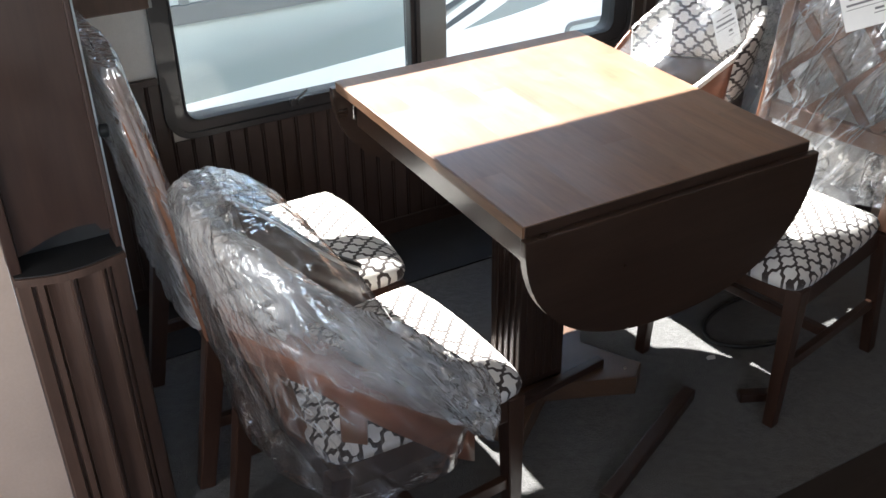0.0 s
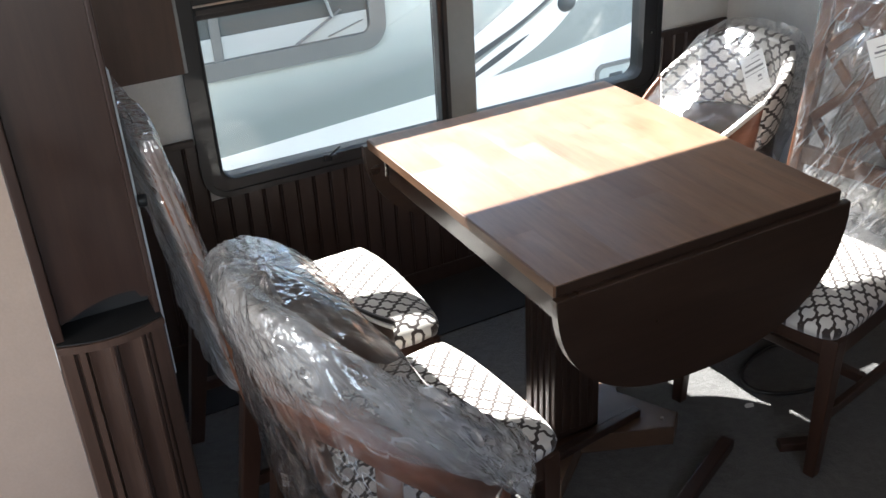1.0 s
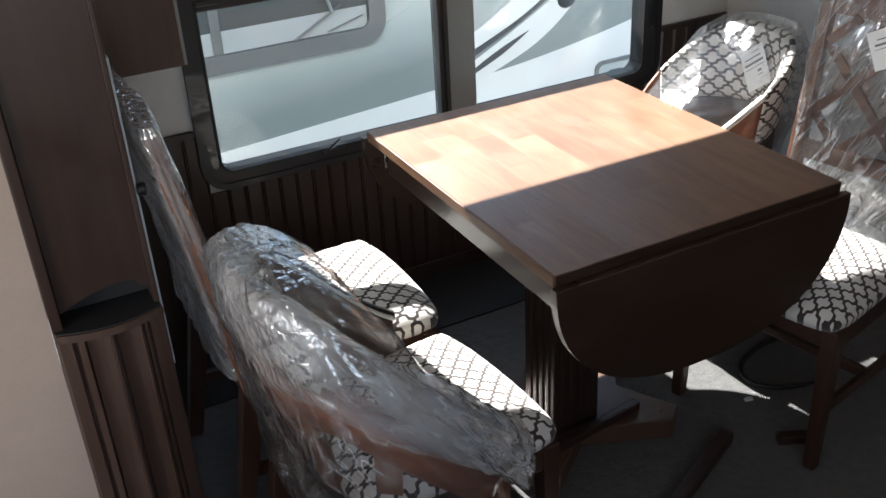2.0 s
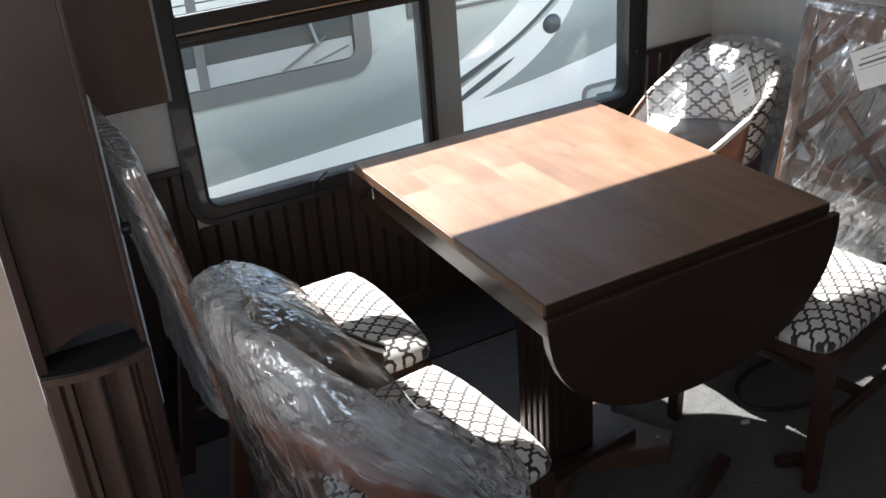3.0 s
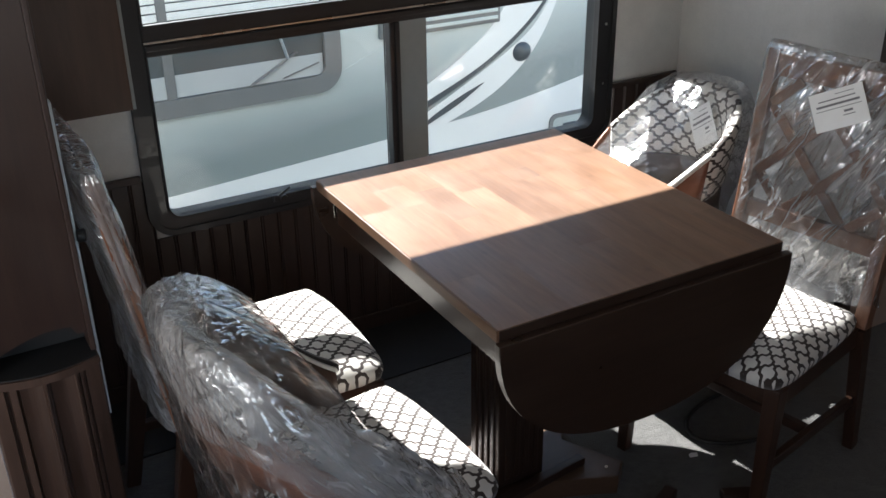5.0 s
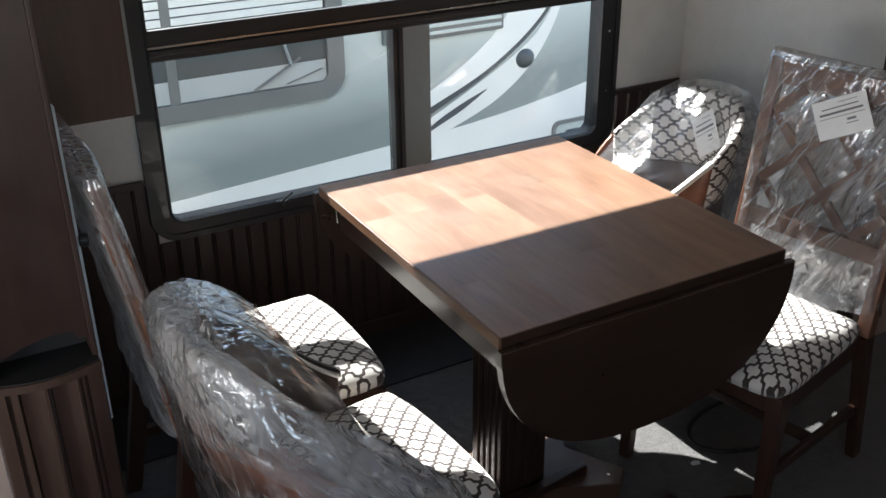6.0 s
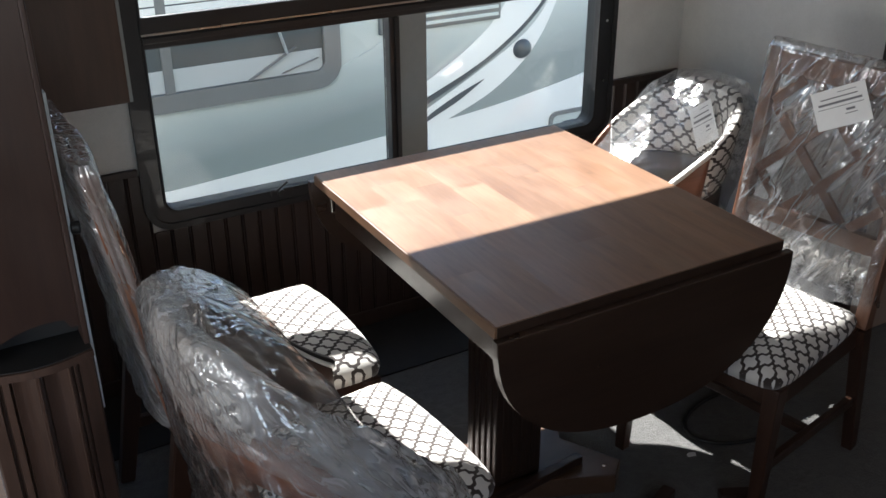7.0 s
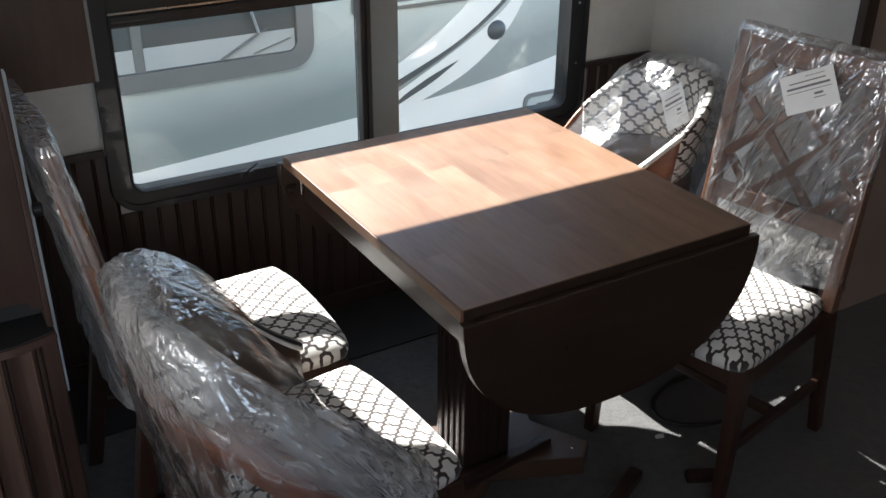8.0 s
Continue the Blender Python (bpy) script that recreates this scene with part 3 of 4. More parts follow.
    # splayed feet: two towards the aisle, two towards the window
    plan = [(0.052, 0.262), (0.132, 0.166), (0.280, 0.292), (0.505, 0.190), (0.556, 0.235), (0.462, 0.392), (0.540, 0.500), (0.470, 0.560), (0.270, 0.470), (0.120, 0.560), (0.060, 0.490), (0.150, 0.372)]
    part("base_plate", prism(plan, "z", 0.001, 0.060, 0.005), M_BASE, t, "low brown wooden base with splayed feet")
    for x, y in ((0.098, 0.236), (0.500, 0.235), (0.500, 0.520), (0.100, 0.520)):
        part("screw", cylinder((x, y, 0.0605), (0, 0, 1), 0.005, 0.003, 12), M_CHROME, t)
    part("catch", box((0.042, TY - 0.001, 0.640), (0.050, TY + 0.0035, 0.682), 0.002), M_CHROME, t)
    return t


drop_leaf_table()


# ---------------------------------------------------------------- chairs
def seat_mesh(x0, x1, wf, wb, z0, z1, n=18):
    """A padded seat with a domed top: front half width wf, back half width wb."""
    bm = bmesh.new()
    rows = []
    for i in range(n + 1):
        u = i / n
        row = []
        for j in range(n + 1):
            v = 2 * j / n - 1
            a, b = 2 * u - 1, v
            sx = math.copysign(1 - (1 - abs(a)) ** 1.35, a)
            sy = math.copysign(1 - (1 - abs(b)) ** 1.35, b)
            shrink = 1 - 0.035 * abs(sx) ** 6 * abs(sy) ** 6 * 2
            hw = wb + (wf - wb) * (sx + 1) / 2
            x = (x0 + x1) / 2 + (x1 - x0) / 2 * sx * shrink + 0.012 * (1 - sy * sy) * (1 if sx > 0.5 else 0) * (sx - 0.5) * 2
            y = hw * sy * shrink
            edge = max(abs(sx), abs(sy))
            z = z0 + (z1 - z0) * (1 - edge ** 7) + 0.010 * (1 - sx * sx) * (1 - sy * sy) + 0.002 * noise.noise(Vector((x * 9, y * 9, z1)))
            row.append(bm.verts.new((x, y, z)))
        rows.append(row)
    for i in range(n):
        for j in range(n):
            bm.faces.new((rows[i][j], rows[i + 1][j], rows[i + 1][j + 1], rows[i][j + 1]))
    rim = [rows[i][0] for i in range(n + 1)] + [rows[n][j] for j in range(1, n + 1)] + [rows[i][n] for i in range(n - 1, -1, -1)] + [rows[0][j] for j in range(n - 1, 0, -1)]
    low = [bm.verts.new((v.co.x * 0.985, v.co.y * 0.985, z0 - 0.0205)) for v in rim]
    k = len(rim)
    for i in range(k):
        j = (i + 1) % k
        bm.faces.new((rim[j], rim[i], low[i], low[j]))
    bm.faces.new(low)
    return bm


def bag_mesh(levels, seed, crumple=0.010, around=72, up=64, power=3.2, droop=0.0):
    """A loose bag pulled over a chair back: levels of (height, centre x, half depth, half width, forward curl), closed at the top."""
    bm = bmesh.new()
    rows = []
    k = len(levels) - 1
    for i in range(up + 1):
        t = i / up * k
        a = min(int(t), k - 1)
        f = t - a
        f = f * f * (3 - 2 * f)
        z, cx, hd, hw, curl = ((1 - f) * p + f * q for p, q in zip(levels[a], levels[a + 1]))
        row = []
        for j in range(around):
            th = 2 * math.pi * j / around
            c, s = math.cos(th), math.sin(th)
            r = (abs(c) ** power + abs(s) ** power) ** (-1 / power)
            y = hw * s * r
            x = cx + hd * c * r + curl * (y / 0.25) ** 2
            p = Vector((x, y, z))
            q = Vector((c + z * 0.8, s - z * 0.8, z * 0.9)) * 2.2 + Vector((seed, seed * 1.7, seed * 0.6))
            w = abs(noise.noise(q * 1.3)) * 1.6 + abs(noise.noise(q * 3.1)) * 0.8 + abs(noise.noise(q * 6.0)) * 0.12 - 0.7
            p += Vector((c * 0.9, s * 0.9, 0.25 * noise.noise(q * 2.2))) * crumple * w
            p.z += droop * math.sin(2 * th + seed) * (1 - i / up) + 0.012 * noise.noise(Vector((c * 3, s * 3, seed))) * (1 - i / up)
            row.append(bm.verts.new(p))
        rows.append(row)
    for i in range(up):
        for j in range(around):
            l = (j + 1) % around
            bm.faces.new((rows[i][j], rows[i][l], rows[i + 1][l], rows[i + 1][j]))
    top = bm.verts.new(sum((v.co for v in rows[-1]), Vector()) / around)
    for j in range(around):
        bm.faces.new((rows[-1][j], rows[-1][(j + 1) % around], top))
    return bm


def paper_label(parent, w, h, m, name="label"):
    """A printed sticker, its writing drawn as plain bars; it faces +x in its own frame."""
    lab = part(name, box((-0.0004, -w / 2, -h / 2), (0.0004, w / 2, h / 2)), M_PAPER, parent, "white printed paper label", m=m)
    for z, l, t in ((0.38, 0.35, 0.015), (0.26, 0.68, 0.03), (0.13, 0.80, 0.055), (0.02, 0.84, 0.015), (-0.10, 0.16, 0.055), (-0.20, 0.22, 0.02)):
        x = 0.0 if l > 0.5 else 0.16 * w
        part("print_bar", box((0.0004, x - l * w / 2, z * h - t * h / 2), (0.0009, x + l * w / 2, z * h + t * h / 2)), M_INK, lab)
    return lab


def chair_base(ch, hw=0.205):
    part("seat", seat_mesh(-0.215, 0.232, 0.232, 0.205, 0.435, 0.470), M_SEAT, ch, "cream seat pad with a brown trellis weave", True)
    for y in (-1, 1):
        part("seat_rail", beam((-0.20, y * (hw - 0.012), 0.388), (0.20, y * (hw + 0.008), 0.388), 0.022, 0.060, 0.003), M_CHAIR_SHADED, ch)
        part("front_leg", beam((0.195, y * (hw + 0.002), 0.4145), (0.205, y * (hw + 0.004), 0.0), 0.042, 0.042, 0.004, (1, 0, 0), 0.030, 0.030), M_CHAIR_SHADED, ch)
        part("back_leg", beam((-0.205, y * hw, 0.4145), (-0.275, y * (hw + 0.004), 0.0), 0.036, 0.044, 0.004, (1, 0, 0), 0.030, 0.034), M_CHAIR_SHADED, ch)
        part("side_stretcher", beam((-0.235, y * hw, 0.175), (0.19, y * (hw + 0.003), 0.175), 0.018, 0.030, 0.003), M_CHAIR_SHADED, ch)
    part("front_rail", box((0.186, -hw + 0.02, 0.358), (0.208, hw - 0.02, 0.4145), 0.003), M_CHAIR_SHADED, ch)
    part("back_rail", box((-0.215, -hw + 0.018, 0.358), (-0.193, hw - 0.018, 0.4145), 0.003), M_CHAIR_SHADED, ch)
    part("cross_stretcher", box((-0.03, -hw + 0.01, 0.162), (-0.008, hw - 0.01, 0.188), 0.003), M_CHAIR_SHADED, ch)


def lattice_chair(m, label, seed, tag=False, cover=None):
    ch = thing("dining_chair", m, label, "chair", "dining chairs round the table")
    chair_base(ch)

    def back(z):
        return -0.205 - 0.15 * (z - 0.4145)

    zt = 1.055
    for y in (-1, 1):
        part("stile", beam((back(0.4145), y * 0.205, 0.415), (back(zt), y * 0.200, zt), 0.036, 0.040, 0.004, (1, 0, 0), 0.032, 0.030), M_CHAIR, ch)
    part("top_rail", beam((back(1.020), -0.183, 1.020), (back(1.020), 0.183, 1.020), 0.022, 0.066, 0.004), M_CHAIR, ch)
    part("lower_rail", beam((back(0.625), -0.186, 0.625), (back(0.625), 0.186, 0.625), 0.022, 0.050, 0.003), M_CHAIR, ch)
    z0, z1, hw = 0.650, 0.988, 0.182
    ht = z1 - z0
    step = 0.182
    for s in (-1, 1):
        for c in (-1.5, -0.5, 0.5, 1.5, 2.5, -2.5):
            pts = []
            for e in range(61):
                f = e / 60
                y = c * step + s * (f - 0.5) * ht * 1.0
                if abs(y) <= hw:
                    pts.append((y, z0 + f * ht))
            if len(pts) < 6:
                continue
            (ya, za), (yb, zb) = pts[0], pts[-1]
            o = 0.006 * s
            part("lattice_slat", beam((back(za) + o, ya, za), (back(zb) + o, yb, zb), 0.026, 0.011, 0.002, (1, 0, 0)), M_CHAIR, ch)
    lv = [(0.47, back(0.47), 0.050, 0.222, 0), (0.56, back(0.56), 0.034, 0.218, 0), (0.72, back(0.72), 0.030, 0.222, 0), (0.95, back(0.95), 0.030, 0.222, 0), (1.055, back(1.055), 0.026, 0.226, 0), (1.072, back(1.07), 0.020, 0.222, 0), (1.074, back(1.07), 0.004, 0.20, 0)]
    part("plastic_cover", bag_mesh(lv, seed, 0.011, droop=0.02, power=4.5), cover or M_FILM_A, ch, "clear crinkled plastic cover", True)
    if tag:
        lm = pose(back(0.955) + 0.040, 0.022, 0.955, 0, -8.5, 0) @ pose(0, 0, 0, 28, 0, 0)
        paper_label(ch, 0.145, 0.098, lm)
    return ch


def tub_chair(m, label, seed, cover, tag=False, arm_out=0.0, pad_low=0.700, pad_from=-0.70, pad_to=0.70):
    """A dining chair with an upholstered tub back whose arms slope down to the front."""
    ch = thing("tub_chair", m, label, "chair", "dining chairs round the table")
    chair_base(ch)

    def plan(s):
        """Place and outward way along the tub, s from -1 (one arm's front) over 0 (the back) to 1."""
        a = abs(s)
        if a <= 0.62:
            ph = s / 0.62 * math.pi / 2
            p = Vector((-0.055 - 0.195 * math.cos(ph), 0.232 * math.sin(ph), 0))
            o = Vector((-math.cos(ph), math.sin(ph), 0))
        else:
            sg = 1 if s > 0 else -1
            p = Vector((-0.055 + 0.19 * (a - 0.62) / 0.38, 0.232 * sg, 0))
            o = Vector((0, sg, 0))
        return p, o.normalized()

    def top(s):
        a = abs(s)
        f = min(1.0, max(0.0, (a - 0.16) / 0.84))
        return 0.872 - (0.370 if cover == "loose" or s < 0 else 0.245) * (f * f * (3 - 2 * f) * 0.55 + f * 0.45)

    def low(s):
        return min(pad_low - 0.05 * abs(s), top(s) - 0.022)

    def at(s, z, side):
        p, o = plan(s)
        return p + o * (0.13 * (z - 0.45) + side) + Vector((0, 0, z))

    n, k = 48, 10
    bm = bmesh.new()
    grid = {}
    for side in (0, 1):
        for i in range(n + 1):
            s = pad_from + (pad_to - pad_from) * i / n
            for j in range(k + 1):
                z = low(s) + (top(s) - low(s)) * j / k
                rim = max(abs(2 * i / n - 1) ** 16, abs(2 * j / k - 1) ** 8)
                th = 0.022 * (1 - 0.7 * rim)
                grid[side, i, j] = bm.verts.new(at(s, z, -th * 1.2 if side else th * 0.6))
    for i in range(n):
        for j in range(k):
            bm.faces.new((grid[0, i, j], grid[0, i, j + 1], grid[0, i + 1, j + 1], grid[0, i + 1, j]))
            bm.faces.new((grid[1, i, j], grid[1, i + 1, j], grid[1, i + 1, j + 1], grid[1, i, j + 1]))
    rim = [(i, 0) for i in range(n)] + [(n, j) for j in range(k)] + [(i, k) for i in range(n, 0, -1)] + [(0, j) for j in range(k, 0, -1)]
    for a, b in zip(rim, rim[1:] + rim[:1]):
        bm.faces.new((grid[0, a[0], a[1]], grid[0, b[0], b[1]], grid[1, b[0], b[1]], grid[1, a[0], a[1]]))
    uv = bm.loops.layers.uv.new("cloth")
    where = {v: ((pad_from + (pad_to - pad_from) * i / n) / 2, v.co.z) for (side, i, j), v in grid.items()}
    for f in bm.faces:
        for l in f.loops:
            l[uv].uv = where[l.vert]
    part("back_pad", bm, M_PAD, ch, "curved back pad in trellis fabric", True)

    def rail(zf, h, t, s0, s1, steps=40, side=0.0):
        b = bmesh.new()
        last = None
        for i in range(steps + 1):
            s = s0 + (s1 - s0) * i / steps
            z = zf(s)
            ring = [b.verts.new(at(s, z, side + dx) + Vector((0, 0, dz))) for dx, dz in ((-t, -h), (t, -h), (t, h), (-t, h))]
            if last:
                for q in range(4):
                    r = (q + 1) % 4
                    b.faces.new((last[q], last[r], ring[r], ring[q]))
            else:
                b.faces.new(ring[::-1])
            last = ring
        b.faces.new(last)
        es = [e for e in b.edges if len(e.link_faces) == 2 and e.calc_face_angle(0) > 1.0]
        bmesh.ops.bevel(b, geom=es, offset=min(h, t) * 0.35, segments=2, profile=0.6, affect="EDGES")
        return b

    def arm_panel(s0, s1, drop, steps=24):
        """A bent board under an arm's edge."""
        b = bmesh.new()
        last = None
        for i in range(steps + 1):
            s = s0 + (s1 - s0) * i / steps
            zt = top(s) - 0.004
            zb = max(0.415, zt - drop * (1 - 0.35 * i / steps))
            ring = [b.verts.new(at(s, z, d)) for z, d in ((zb, -0.006), (zb, 0.006), (zt, 0.006), (zt, -0.006))]
            if last:
                for q in range(4):
                    b.faces.new((last[q], last[(q + 1) % 4], ring[(q + 1) % 4], ring[q]))
            else:
                b.faces.new(ring[::-1])
            last = ring
        b.faces.new(last)
        return b

    loose = cover == "loose"
    if loose:
        part("arm_rail", rail(lambda s: top(s) + 0.006, 0.008, 0.013, 0.34, 0.95, side=arm_out), M_RAIL, ch, "dark wooden arm rail", True)
        part("arm_rail", rail(lambda s: top(s) + 0.006, 0.009, 0.014, -0.90, -0.56), M_RAIL, ch, "dark wooden arm rail", True)
        # Light on the arm's inner top is put in as a pale strip.
        part("arm_lit_strip", rail(lambda s: top(s) + 0.003, 0.005, 0.005, 0.36, 0.93, side=arm_out - 0.020), M_LIT_EDGE, ch, "pale strip for the lit inside of the arm rail", True)
        # The arm's shaded inside is put into this board's dark colour.
        part("arm_panel", arm_panel(pad_to + 0.01, 0.93, 0.21), M_CHAIR_SHADED, ch, "bent board under the arm rail, darkened as if in shade", True)
    else:
        # The near arm's sunlit edge is painted pale.
        part("arm_rail", rail(lambda s: top(s) - 0.002, 0.006, 0.010, 0.57, 0.93), M_LIT_EDGE, ch, "pale arm edge with sunlight put into its colour", True)
        for sg in (-1, 1):
            part("arm_panel", arm_panel(sg * (pad_to + 0.01), 1.12 if sg > 0 else -0.80, 0.34), M_BENT, ch, "polished brown bent arm board", True)
    def rail_line(s):
        if loose:
            return top(s) - 0.172 - 0.055 * max(0.0, 1 - abs(s) / 0.3)
        return min(low(s) - 0.061, top(s) - 0.060)

    # The corner chair's rail takes the shaded wood, darkening its lower back.
    part("curved_rail", rail(rail_line, 0.050 if loose else 0.058, 0.014, -0.90, 0.86), M_BENT if loose else M_CHAIR_SHADED, ch, "polished brown curved rail", True)
    for s in (-0.80, -0.40, -0.13, 0.13, 0.40, 0.80):
        z1 = rail_line(s) - 0.046
        z0 = 0.405
        if z1 > z0 + 0.02:
            part("spindle", beam(at(s * 0.96, z0, -0.022), at(s, z1, 0), 0.050, 0.020, 0.004, tuple(plan(s)[1])), M_CHAIR, ch)
    if cover == "loose":
        lv = [(0.365, -0.13, 0.10, 0.17, 0.0), (0.385, -0.11, 0.165, 0.262, 0.0), (0.43, -0.105, 0.192, 0.298, 0.0), (0.495, -0.108, 0.196, 0.308, 0.0), (0.60, -0.150, 0.168, 0.304, 0.0), (0.72, -0.200, 0.132, 0.285, 0.0), (0.82, -0.235, 0.112, 0.262, 0.0),
              (0.905, -0.268, 0.088, 0.215, 0.0), (0.945, -0.282, 0.060, 0.15, 0.0), (0.956, -0.282, 0.015, 0.05, 0.0)]
        bag = bag_mesh(lv, seed, 0.018, droop=0.008, power=2.8)
        mouth = []
        for f in bag.faces:
            c = f.calc_center_median()
            edge = 0.012 * math.sin(31 * c.z) + 0.010 * math.sin(47 * c.y)
            if c.x + edge > -0.19 and c.y + edge > -0.13 and 0.47 < c.z < 0.845 + edge:
                mouth.append(f)
        bmesh.ops.delete(bag, geom=mouth, context="FACES")
        part("plastic_cover", bag, M_FILM_B, ch, "clear crumpled plastic bag", True, m=pose(0, -0.050, 0) @ Matrix.Diagonal((1.0, 0.94, 1.0, 1.0)))
        drape = bmesh.new()
        rows = []
        for i in range(81):
            g = i / 80
            s = 0.30 - 1.06 * g
            z = top(s)
            sag = 0.7 + 0.3 * math.sin(5.3 * g + 0.6) + 0.12 * math.sin(17 * g)
            hang = max(0.0, 1 - g / 0.62)
            run = [(z - 0.190 + 0.07 * g, 0.036), (z - 0.070, 0.044), (z + 0.010 + 0.026 * (1 - g), 0.030), (z + 0.014 + 0.024 * (1 - g), -0.004 - 0.012 * hang), (z + 0.004 + 0.012 * hang, -0.016 - 0.030 * hang * sag), (z - 0.014 - 0.085 * hang * sag, -0.020 - 0.038 * hang)]
            row = []
            for j in range(41):
                u = j / 40 * 5
                a = min(int(u), 4)
                f = u - a
                p0, p1, p2, p3 = (Vector(run[max(0, min(5, a + d))]) for d in (-1, 0, 1, 2))
                q = 0.5 * (2 * p1 + (p2 - p0) * f + (2 * p0 - 5 * p1 + 4 * p2 - p3) * f * f + (3 * p1 - p0 - 3 * p2 + p3) * f ** 3)
                w = noise.noise(Vector((g * 6 + u * 0.5, u * 1.6 - g * 5, seed))) * 0.010 + abs(noise.noise(Vector((g * 11 + u, u * 3.0 - g * 9, seed * 2)))) * 0.008
                row.append(drape.verts.new(at(s, q.x, q.y + w)))
            rows.append(row)
        for r0, r1 in zip(rows, rows[1:]):
            for j in range(40):
                drape.faces.new((r0[j], r0[j + 1], r1[j + 1], r1[j]))
        part("doubled_cover", drape, M_FILM_C, ch, "milky doubled layer of plastic over the rim", True)
        roll = bmesh.new()
        last = None
        for i in range(121):
            g = i / 120
            s = -0.40 - 0.58 * g
            p, o = plan(s)
            mid = at(s, top(s) - 0.030 - 0.022 * g, 0.004)
            fat = 0.55 + 0.45 * min(1.0, g * 4) * min(1.0, (1 - g) * 9 + 0.25)
            ring = []
            for j in range(36):
                u = radians(-115 + 205 * j / 35)
                q = Vector((g * 3.2 + 0.4 * math.sin(2 * u), math.cos(u) * 2.4, math.sin(u) * 2.4))
                w = 1 + (0.60 * (abs(noise.noise(q * 0.9)) - 0.2) + 0.50 * (abs(noise.noise(q * 2.3)) - 0.2)) * math.sin(math.pi * (0.15 + 0.7 * j / 35))
                ring.append(roll.verts.new(mid + o * (0.042 * fat * w * math.cos(u)) + Vector((0, 0, 0.076 * fat * w * math.sin(u)))))
            if last:
                for j in range(35):
                    roll.faces.new((last[j], last[j + 1], ring[j + 1], ring[j]))
            last = ring
        part("gathered_cover", roll, M_FILM_D, ch, "shiny gathered folds at the plastic bag's mouth", True)
    else:
        lv = [(0.47, -0.070, 0.195, 0.272, 0.0), (0.56, -0.085, 0.190, 0.282, 0.0), (0.66, -0.150, 0.145, 0.282, 0.0), (0.76, -0.205, 0.112, 0.262, 0.0), (0.84, -0.240, 0.090, 0.225, 0.0),
              (0.893, -0.265, 0.068, 0.160, 0.0), (0.908, -0.272, 0.012, 0.06, 0.0)]
        part("plastic_cover", bag_mesh(lv, seed, 0.012, droop=0.03, power=2.4), M_FILM_E, ch, "clear crinkled plastic cover", True)
    if tag:
        lm = pose(-0.240, 0.020, 0.745, 0, -9, 0) @ pose(0, 0, 0, 38, 0, 0)
        paper_label(ch, 0.11, 0.14, lm)
    return ch


lattice_chair(pose(-0.290, 0.665, 0, 0, 0, 0) @ Matrix.Diagonal((1.12, 1.06, 1.0, 1.0)), "brown lattice-back dining chair in clear plastic beside the window", 2.2, False, M_FILM_F)
tub_chair(pose(-0.270, 0.133, 0, 0, 0, 5), "trellis fabric tub chair under a crumpled plastic bag", 5.7, "loose", False, 0.010, 0.700, -0.24, 0.32)
tub_chair(pose(1.035, 0.852, 0, 0, 0, 178) @ Matrix.Diagonal((1.11, 0.91, 0.925, 1.0)), "trellis fabric tub chair in clear plastic in the corner", 8.4, "snug", True, 0.0, 0.610, -0.56, 0.56)
lattice_chair(pose(0.888, 0.170, 0, 0, 0, 191.5), "brown lattice-back dining chair in clear plastic with a paper label", 11.9, True)

# ---------------------------------------------------------------- things on the floor
solid("wood_strip", beam((0.165, 0.245, 0.073), (0.455, 0.283, 0.073), 0.026, 0.024, 0.004), M_PANEL, "short dark wooden strip lying on the table base", "wood strip", "loose wood strips")
solid("wood_strip", beam((0.620, 0.110, 0.018), (0.190, -0.092, 0.018), 0.036, 0.034, 0.005), M_PANEL, "long dark wooden strip lying on the carpet", "wood strip", "loose wood strips")
solid("wood_strip", beam((0.725, 0.035, 0.014), (0.800, 0.000, 0.014), 0.030, 0.026, 0.004), M_PANEL, "short dark wooden strip by a chair leg", "wood strip", "loose wood strips")
solid("power_cord", tube([(0.98 + 0.14 * math.cos(a * 0.35), 0.36 + 0.06 * math.sin(a * 0.35) - 0.010 * a, 0.008) for a in range(16)], 0.006), M_CORD, "black power cord curled on the carpet", "cord", smooth=True)

scrap = prism([(0.775, 0.205), (0.798, 0.199), (0.806, 0.212), (0.790, 0.219), (0.778, 0.216)], "z", 0.0005, 0.0022)
solid("paper_scrap", scrap, M_PAPER, "small white scrap of paper on the carpet", "paper scrap")

# ---------------------------------------------------------------- outside
solid("ground", box((-300, -300, -1.25), (300, 300, -1.15)), M_GROUND, "grey gravel sales lot", "ground", kind="structure")
RY = 2.60
rv = thing("travel_trailer", None, "pale grey travel trailer with swoosh graphics parked close by", "trailer")
part("body", box((-4.5, RY, -0.75), (5.5, RY + 2.4, 1.80), 0.06, 3), M_RV_PALE, rv)


def lower_edge(x):
    return 0.075 + 0.060 * max(0.0, x) + 0.070 * max(0.0, x - 1.2) ** 2


xs = [-4.4 + 9.8 * i / 60 for i in range(61)]
part("white_skirt", prism([(x, lower_edge(x)) for x in xs] + [(5.4, -0.70), (-4.4, -0.70)], "y", RY - 0.004, RY), M_RV_WHITE, rv, "white lower side")
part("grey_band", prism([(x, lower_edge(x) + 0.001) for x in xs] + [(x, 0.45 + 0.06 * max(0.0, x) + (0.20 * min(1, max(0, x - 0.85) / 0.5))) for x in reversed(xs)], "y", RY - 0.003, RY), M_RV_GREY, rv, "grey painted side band")


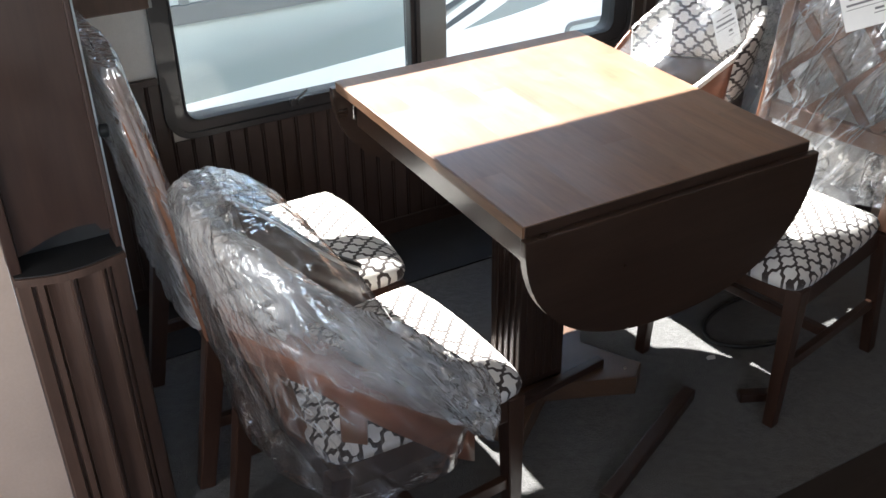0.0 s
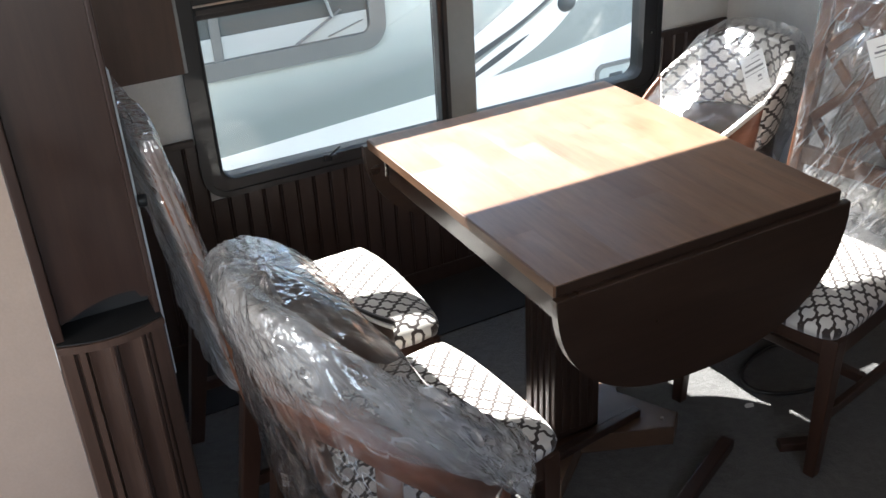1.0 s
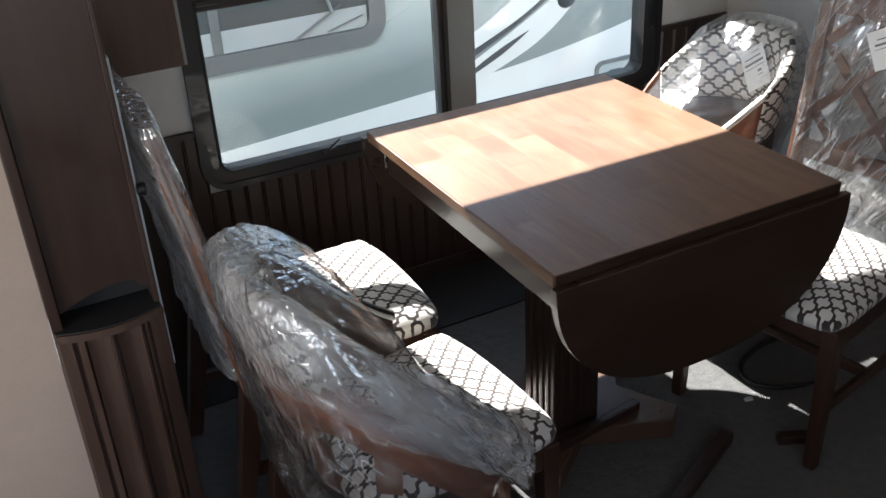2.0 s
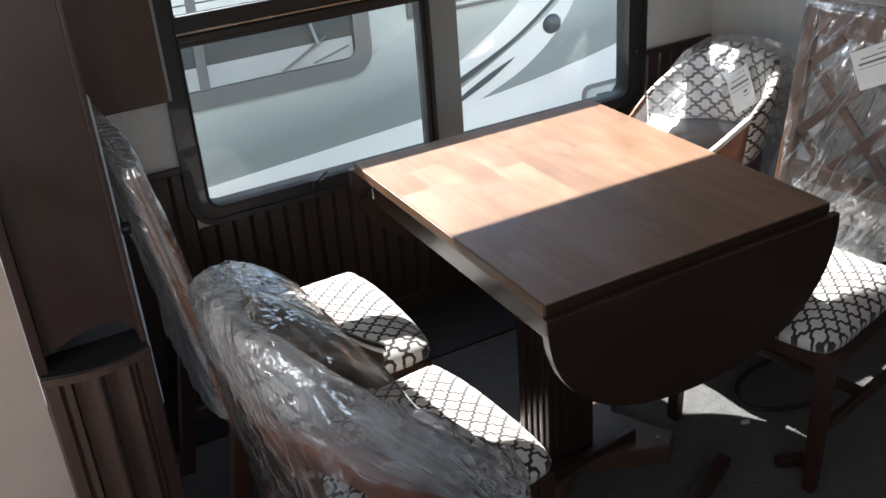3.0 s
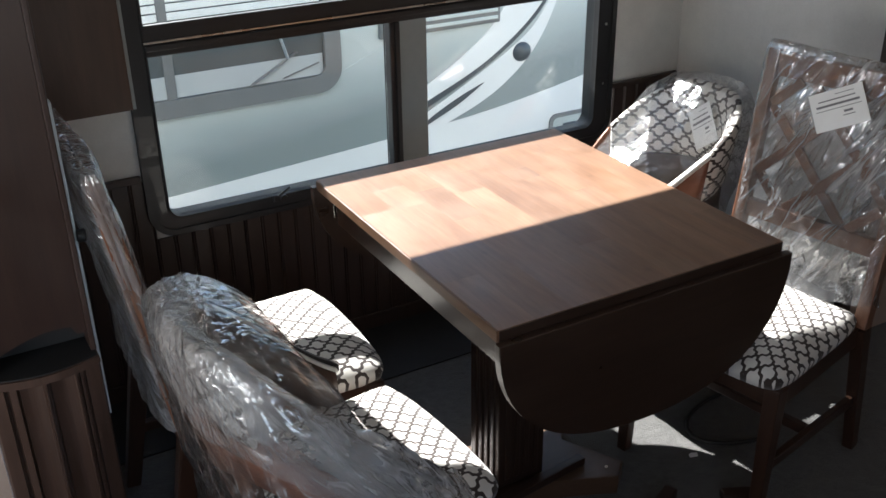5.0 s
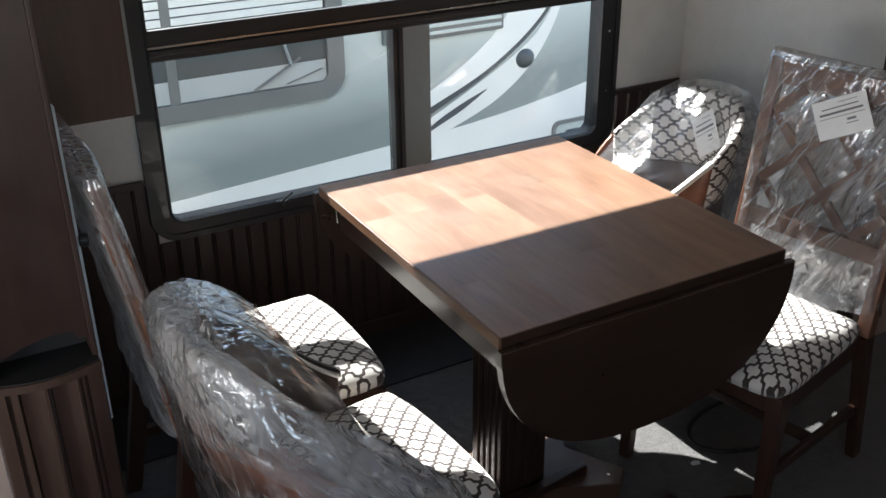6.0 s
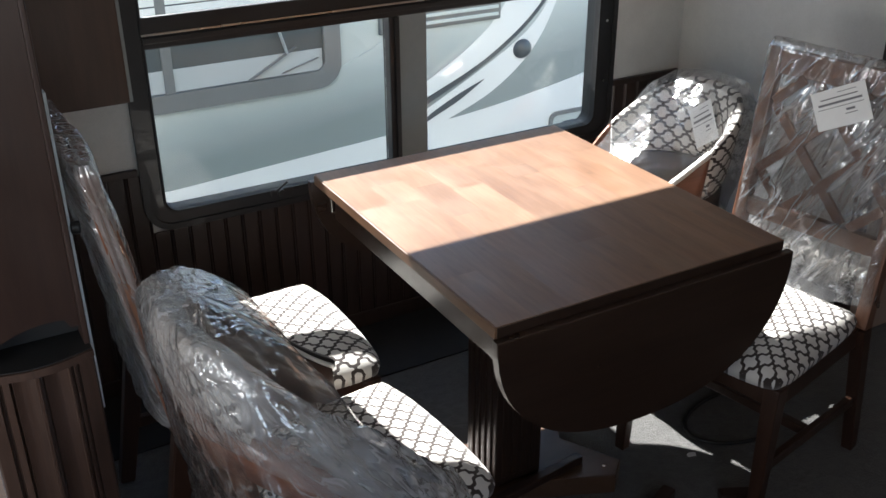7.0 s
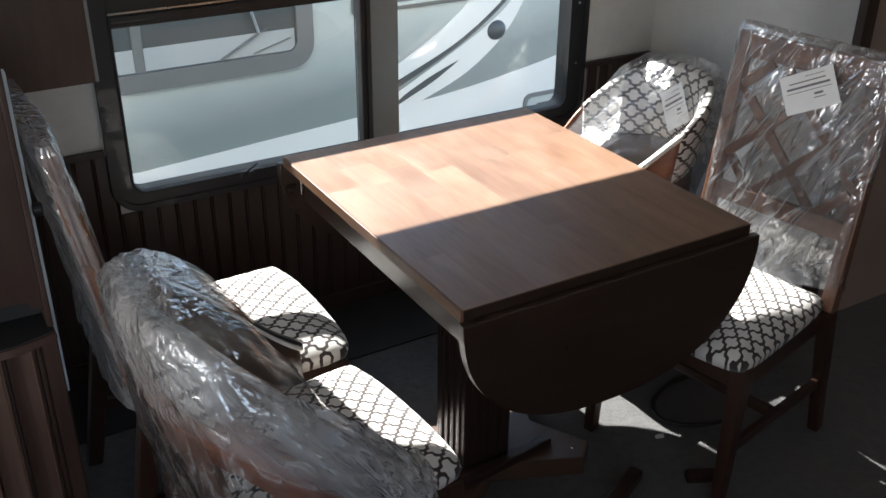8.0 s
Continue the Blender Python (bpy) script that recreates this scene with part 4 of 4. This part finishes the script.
def swoosh(upper, lower, material, name, label, depth=0.006):
    """A curved decal between two edges, each a run of (x, z) that is rounded off."""
    def smooth(pts, n=10):
        out = []
        for i in range(len(pts) - 1):
            p0, p1, p2, p3 = (Vector(pts[max(0, min(len(pts) - 1, i + d))]) for d in (-1, 0, 1, 2))
            for k in range(n):
                t = k / n
                out.append(0.5 * (2 * p1 + (p2 - p0) * t + (2 * p0 - 5 * p1 + 4 * p2 - p3) * t * t + (3 * p1 - p0 - 3 * p2 + p3) * t ** 3))
        return [tuple(v) for v in out] + [tuple(pts[-1])]
    return part(name, prism(smooth(upper) + smooth(lower)[::-1], "y", RY - depth, RY), material, rv, label)


swoosh([(1.12, 0.300), (1.276, 0.376), (1.52, 0.520), (1.687, 0.683), (1.80, 0.95)], [(1.14, 0.255), (1.275, 0.296), (1.612, 0.448), (1.897, 0.669), (2.05, 0.95)], M_RV_WHITE, "decal_swoosh", "white swoosh graphic")
swoosh([(1.13, 0.185), (1.275, 0.240), (1.751, 0.489), (1.933, 0.664), (2.06, 0.93)], [(1.16, 0.10), (1.374, 0.162), (1.639, 0.272), (1.848, 0.435), (1.977, 0.640), (2.075, 0.93)], M_RV_WHITE, "decal_swoosh", "white swoosh graphic")
swoosh([(1.20, 0.150), (1.285, 0.208), (1.430, 0.278), (1.575, 0.332)], [(1.205, 0.145), (1.290, 0.184), (1.440, 0.250), (1.576, 0.330)], M_RV_DARK, "decal_sliver", "dark pinstripe graphic", 0.009)
swoosh([(1.15, 0.255), (1.275, 0.292), (1.612, 0.444), (1.897, 0.665), (2.04, 0.93)], [(1.15, 0.215), (1.275, 0.262), (1.640, 0.440), (1.915, 0.661), (2.05, 0.93)], M_RV_DARK, "decal_sliver", "dark pinstripe graphic", 0.008)
dome = bmesh.new()
bmesh.ops.create_uvsphere(dome, u_segments=20, v_segments=12, radius=0.055, matrix=Matrix.LocRotScale((1.795, RY, 0.452), None, (1, 0.6, 0.9)))
part("clearance_lamp", dome, M_RV_DARK, rv, "dark round clearance lamp", True)
hatch = part("hatch", ring_prism(rounded(1.975, -0.075, 2.42, 0.092, 0.045), rounded(1.995, -0.055, 2.40, 0.072, 0.03), "y", RY - 0.016, RY - 0.004), M_RV_FRAME, rv, "grey rimmed hatch")
part("hatch_door", prism(rounded(1.996, -0.054, 2.399, 0.071, 0.03), "y", RY - 0.010, RY - 0.004), M_RV_PALE, hatch)
part("hatch_handle", box((2.06, RY - 0.018, 0.0), (2.14, RY - 0.0102, 0.035), 0.003), M_RV_DARK, hatch)
vent = part("vent", box((1.02, RY - 0.02, 0.618), (1.66, RY + 0.02, 0.86), 0.01), M_RV_FRAME, rv, "grey louvred vent")
for i in range(6):
    part("louvre", box((1.04, RY - 0.030, 0.640 + 0.034 * i), (1.64, RY - 0.0202, 0.656 + 0.034 * i), 0.003), M_RV_PALE, vent)
rw = part("side_window", ring_prism(rounded(-0.90, 0.425, 0.825, 1.30, 0.11), rounded(-0.82, 0.502, 0.748, 1.22, 0.05), "y", RY - 0.022, RY + 0.03), M_RV_FRAME, rv, "grey framed window with a half drawn blind")
part("window_bar", box((0.042, RY - 0.014, 0.500), (0.084, RY + 0.012, 1.222), 0.003), M_RV_FRAME, rw)
part("window_back", prism(rounded(-0.822, 0.500, 0.750, 1.222, 0.05), "y", RY - 0.0042, RY - 0.0005), M_RV_GLASS, rw, "dark window opening")
# The pane's reflection is built as a pale strip and struts.
part("pale_reflection", box((-0.80, RY - 0.0075, 0.506), (0.74, RY - 0.0045, 0.600)), M_PANE_REFLECTION, rw, "pale strip for a reflection in the window")
for a, b, w in (((0.40, 0.508), (0.62, 0.625), 0.034), ((0.55, 0.515), (0.72, 0.562), 0.014), ((0.575, 0.60), (0.535, 0.74), 0.06)):
    part("strut_reflection", beam((a[0], RY - 0.010, a[1]), (b[0], RY - 0.010, b[1]), 0.004, w, 0.001, (0, 1, 0)), M_RV_FRAME if w < 0.04 else M_PANE_REFLECTION, rw)
for i in range(12):
    part("blind_slat", box((-0.81, RY - 0.0125, 0.790 + 0.036 * i), (0.74, RY - 0.0045, 0.820 + 0.036 * i), 0.002), M_RV_WHITE, rw)

# ---------------------------------------------------------------- small pieces of the setting
BEAD = 0.0535


def bead_boards(parent, along, start, end, fixed, top_at):
    n = int((end - start) / BEAD)
    shared = {}
    for i in range(n + 1):
        a = start + i * BEAD
        b = min(end, a + BEAD)
        if b - a < 0.006:
            continue
        zt = top_at((a + b) / 2)
        key = (round(b - a, 4), zt)
        if key not in shared:
            w = b - a
            prof = [(0.0, 0.0), (0.0, -0.0035), (0.004, -0.0065), (w * 0.82, -0.0065), (w * 0.84, -0.0035), (w * 0.87, -0.003), (w * 0.89, -0.0065), (w * 0.94, -0.0085), (w * 0.98, -0.0065), (w, -0.003), (w, 0.0)]
            shared[key] = mesh_of(prism(prof, "z", 0.06, zt), "bead_board", M_BEAD)
        ob = new("bead_board", shared[key])
        ob.parent = parent
        ob.matrix_basis = pose(a, fixed, 0) if along == "x" else pose(fixed, b, 0, 0, 0, -90)


bead_boards(wall_window, "x", XL + 0.001, XR - 0.009, WY - 0.0005, lambda x: 0.691 if x < -0.374 or x > 1.297 else 0.507)
for a, b in ((XL + 0.001, -0.371), (1.294, XR - 0.010)):
    solid("trim_chair_rail", box((a, WY - 0.016, 0.6915), (b, WY - 0.0004, 0.713), 0.004), M_BEAD, "brown wooden wainscot cap rail", "trim", kind="structure")
solid("baseboard", box((XL + 0.001, WY - 0.013, 0.0005), (XR - 0.010, WY - 0.0004, 0.0595), 0.003), M_BEAD, "dark wooden baseboard", "baseboard", kind="structure")
for i in range(26):
    for j in range(4):
        a = -2.6 + i * 0.9 + 0.3 * (j % 3)
        if a > 2.6:
            continue
        part("floor_plank", box((max(-2.6, a), -0.27 - 0.15 * (j + 1) + 0.001, -0.008), (min(2.6, a + 0.898), -0.27 - 0.15 * j - 0.001, -0.0005), 0.001, 1), M_VINYL, floor_aisle)
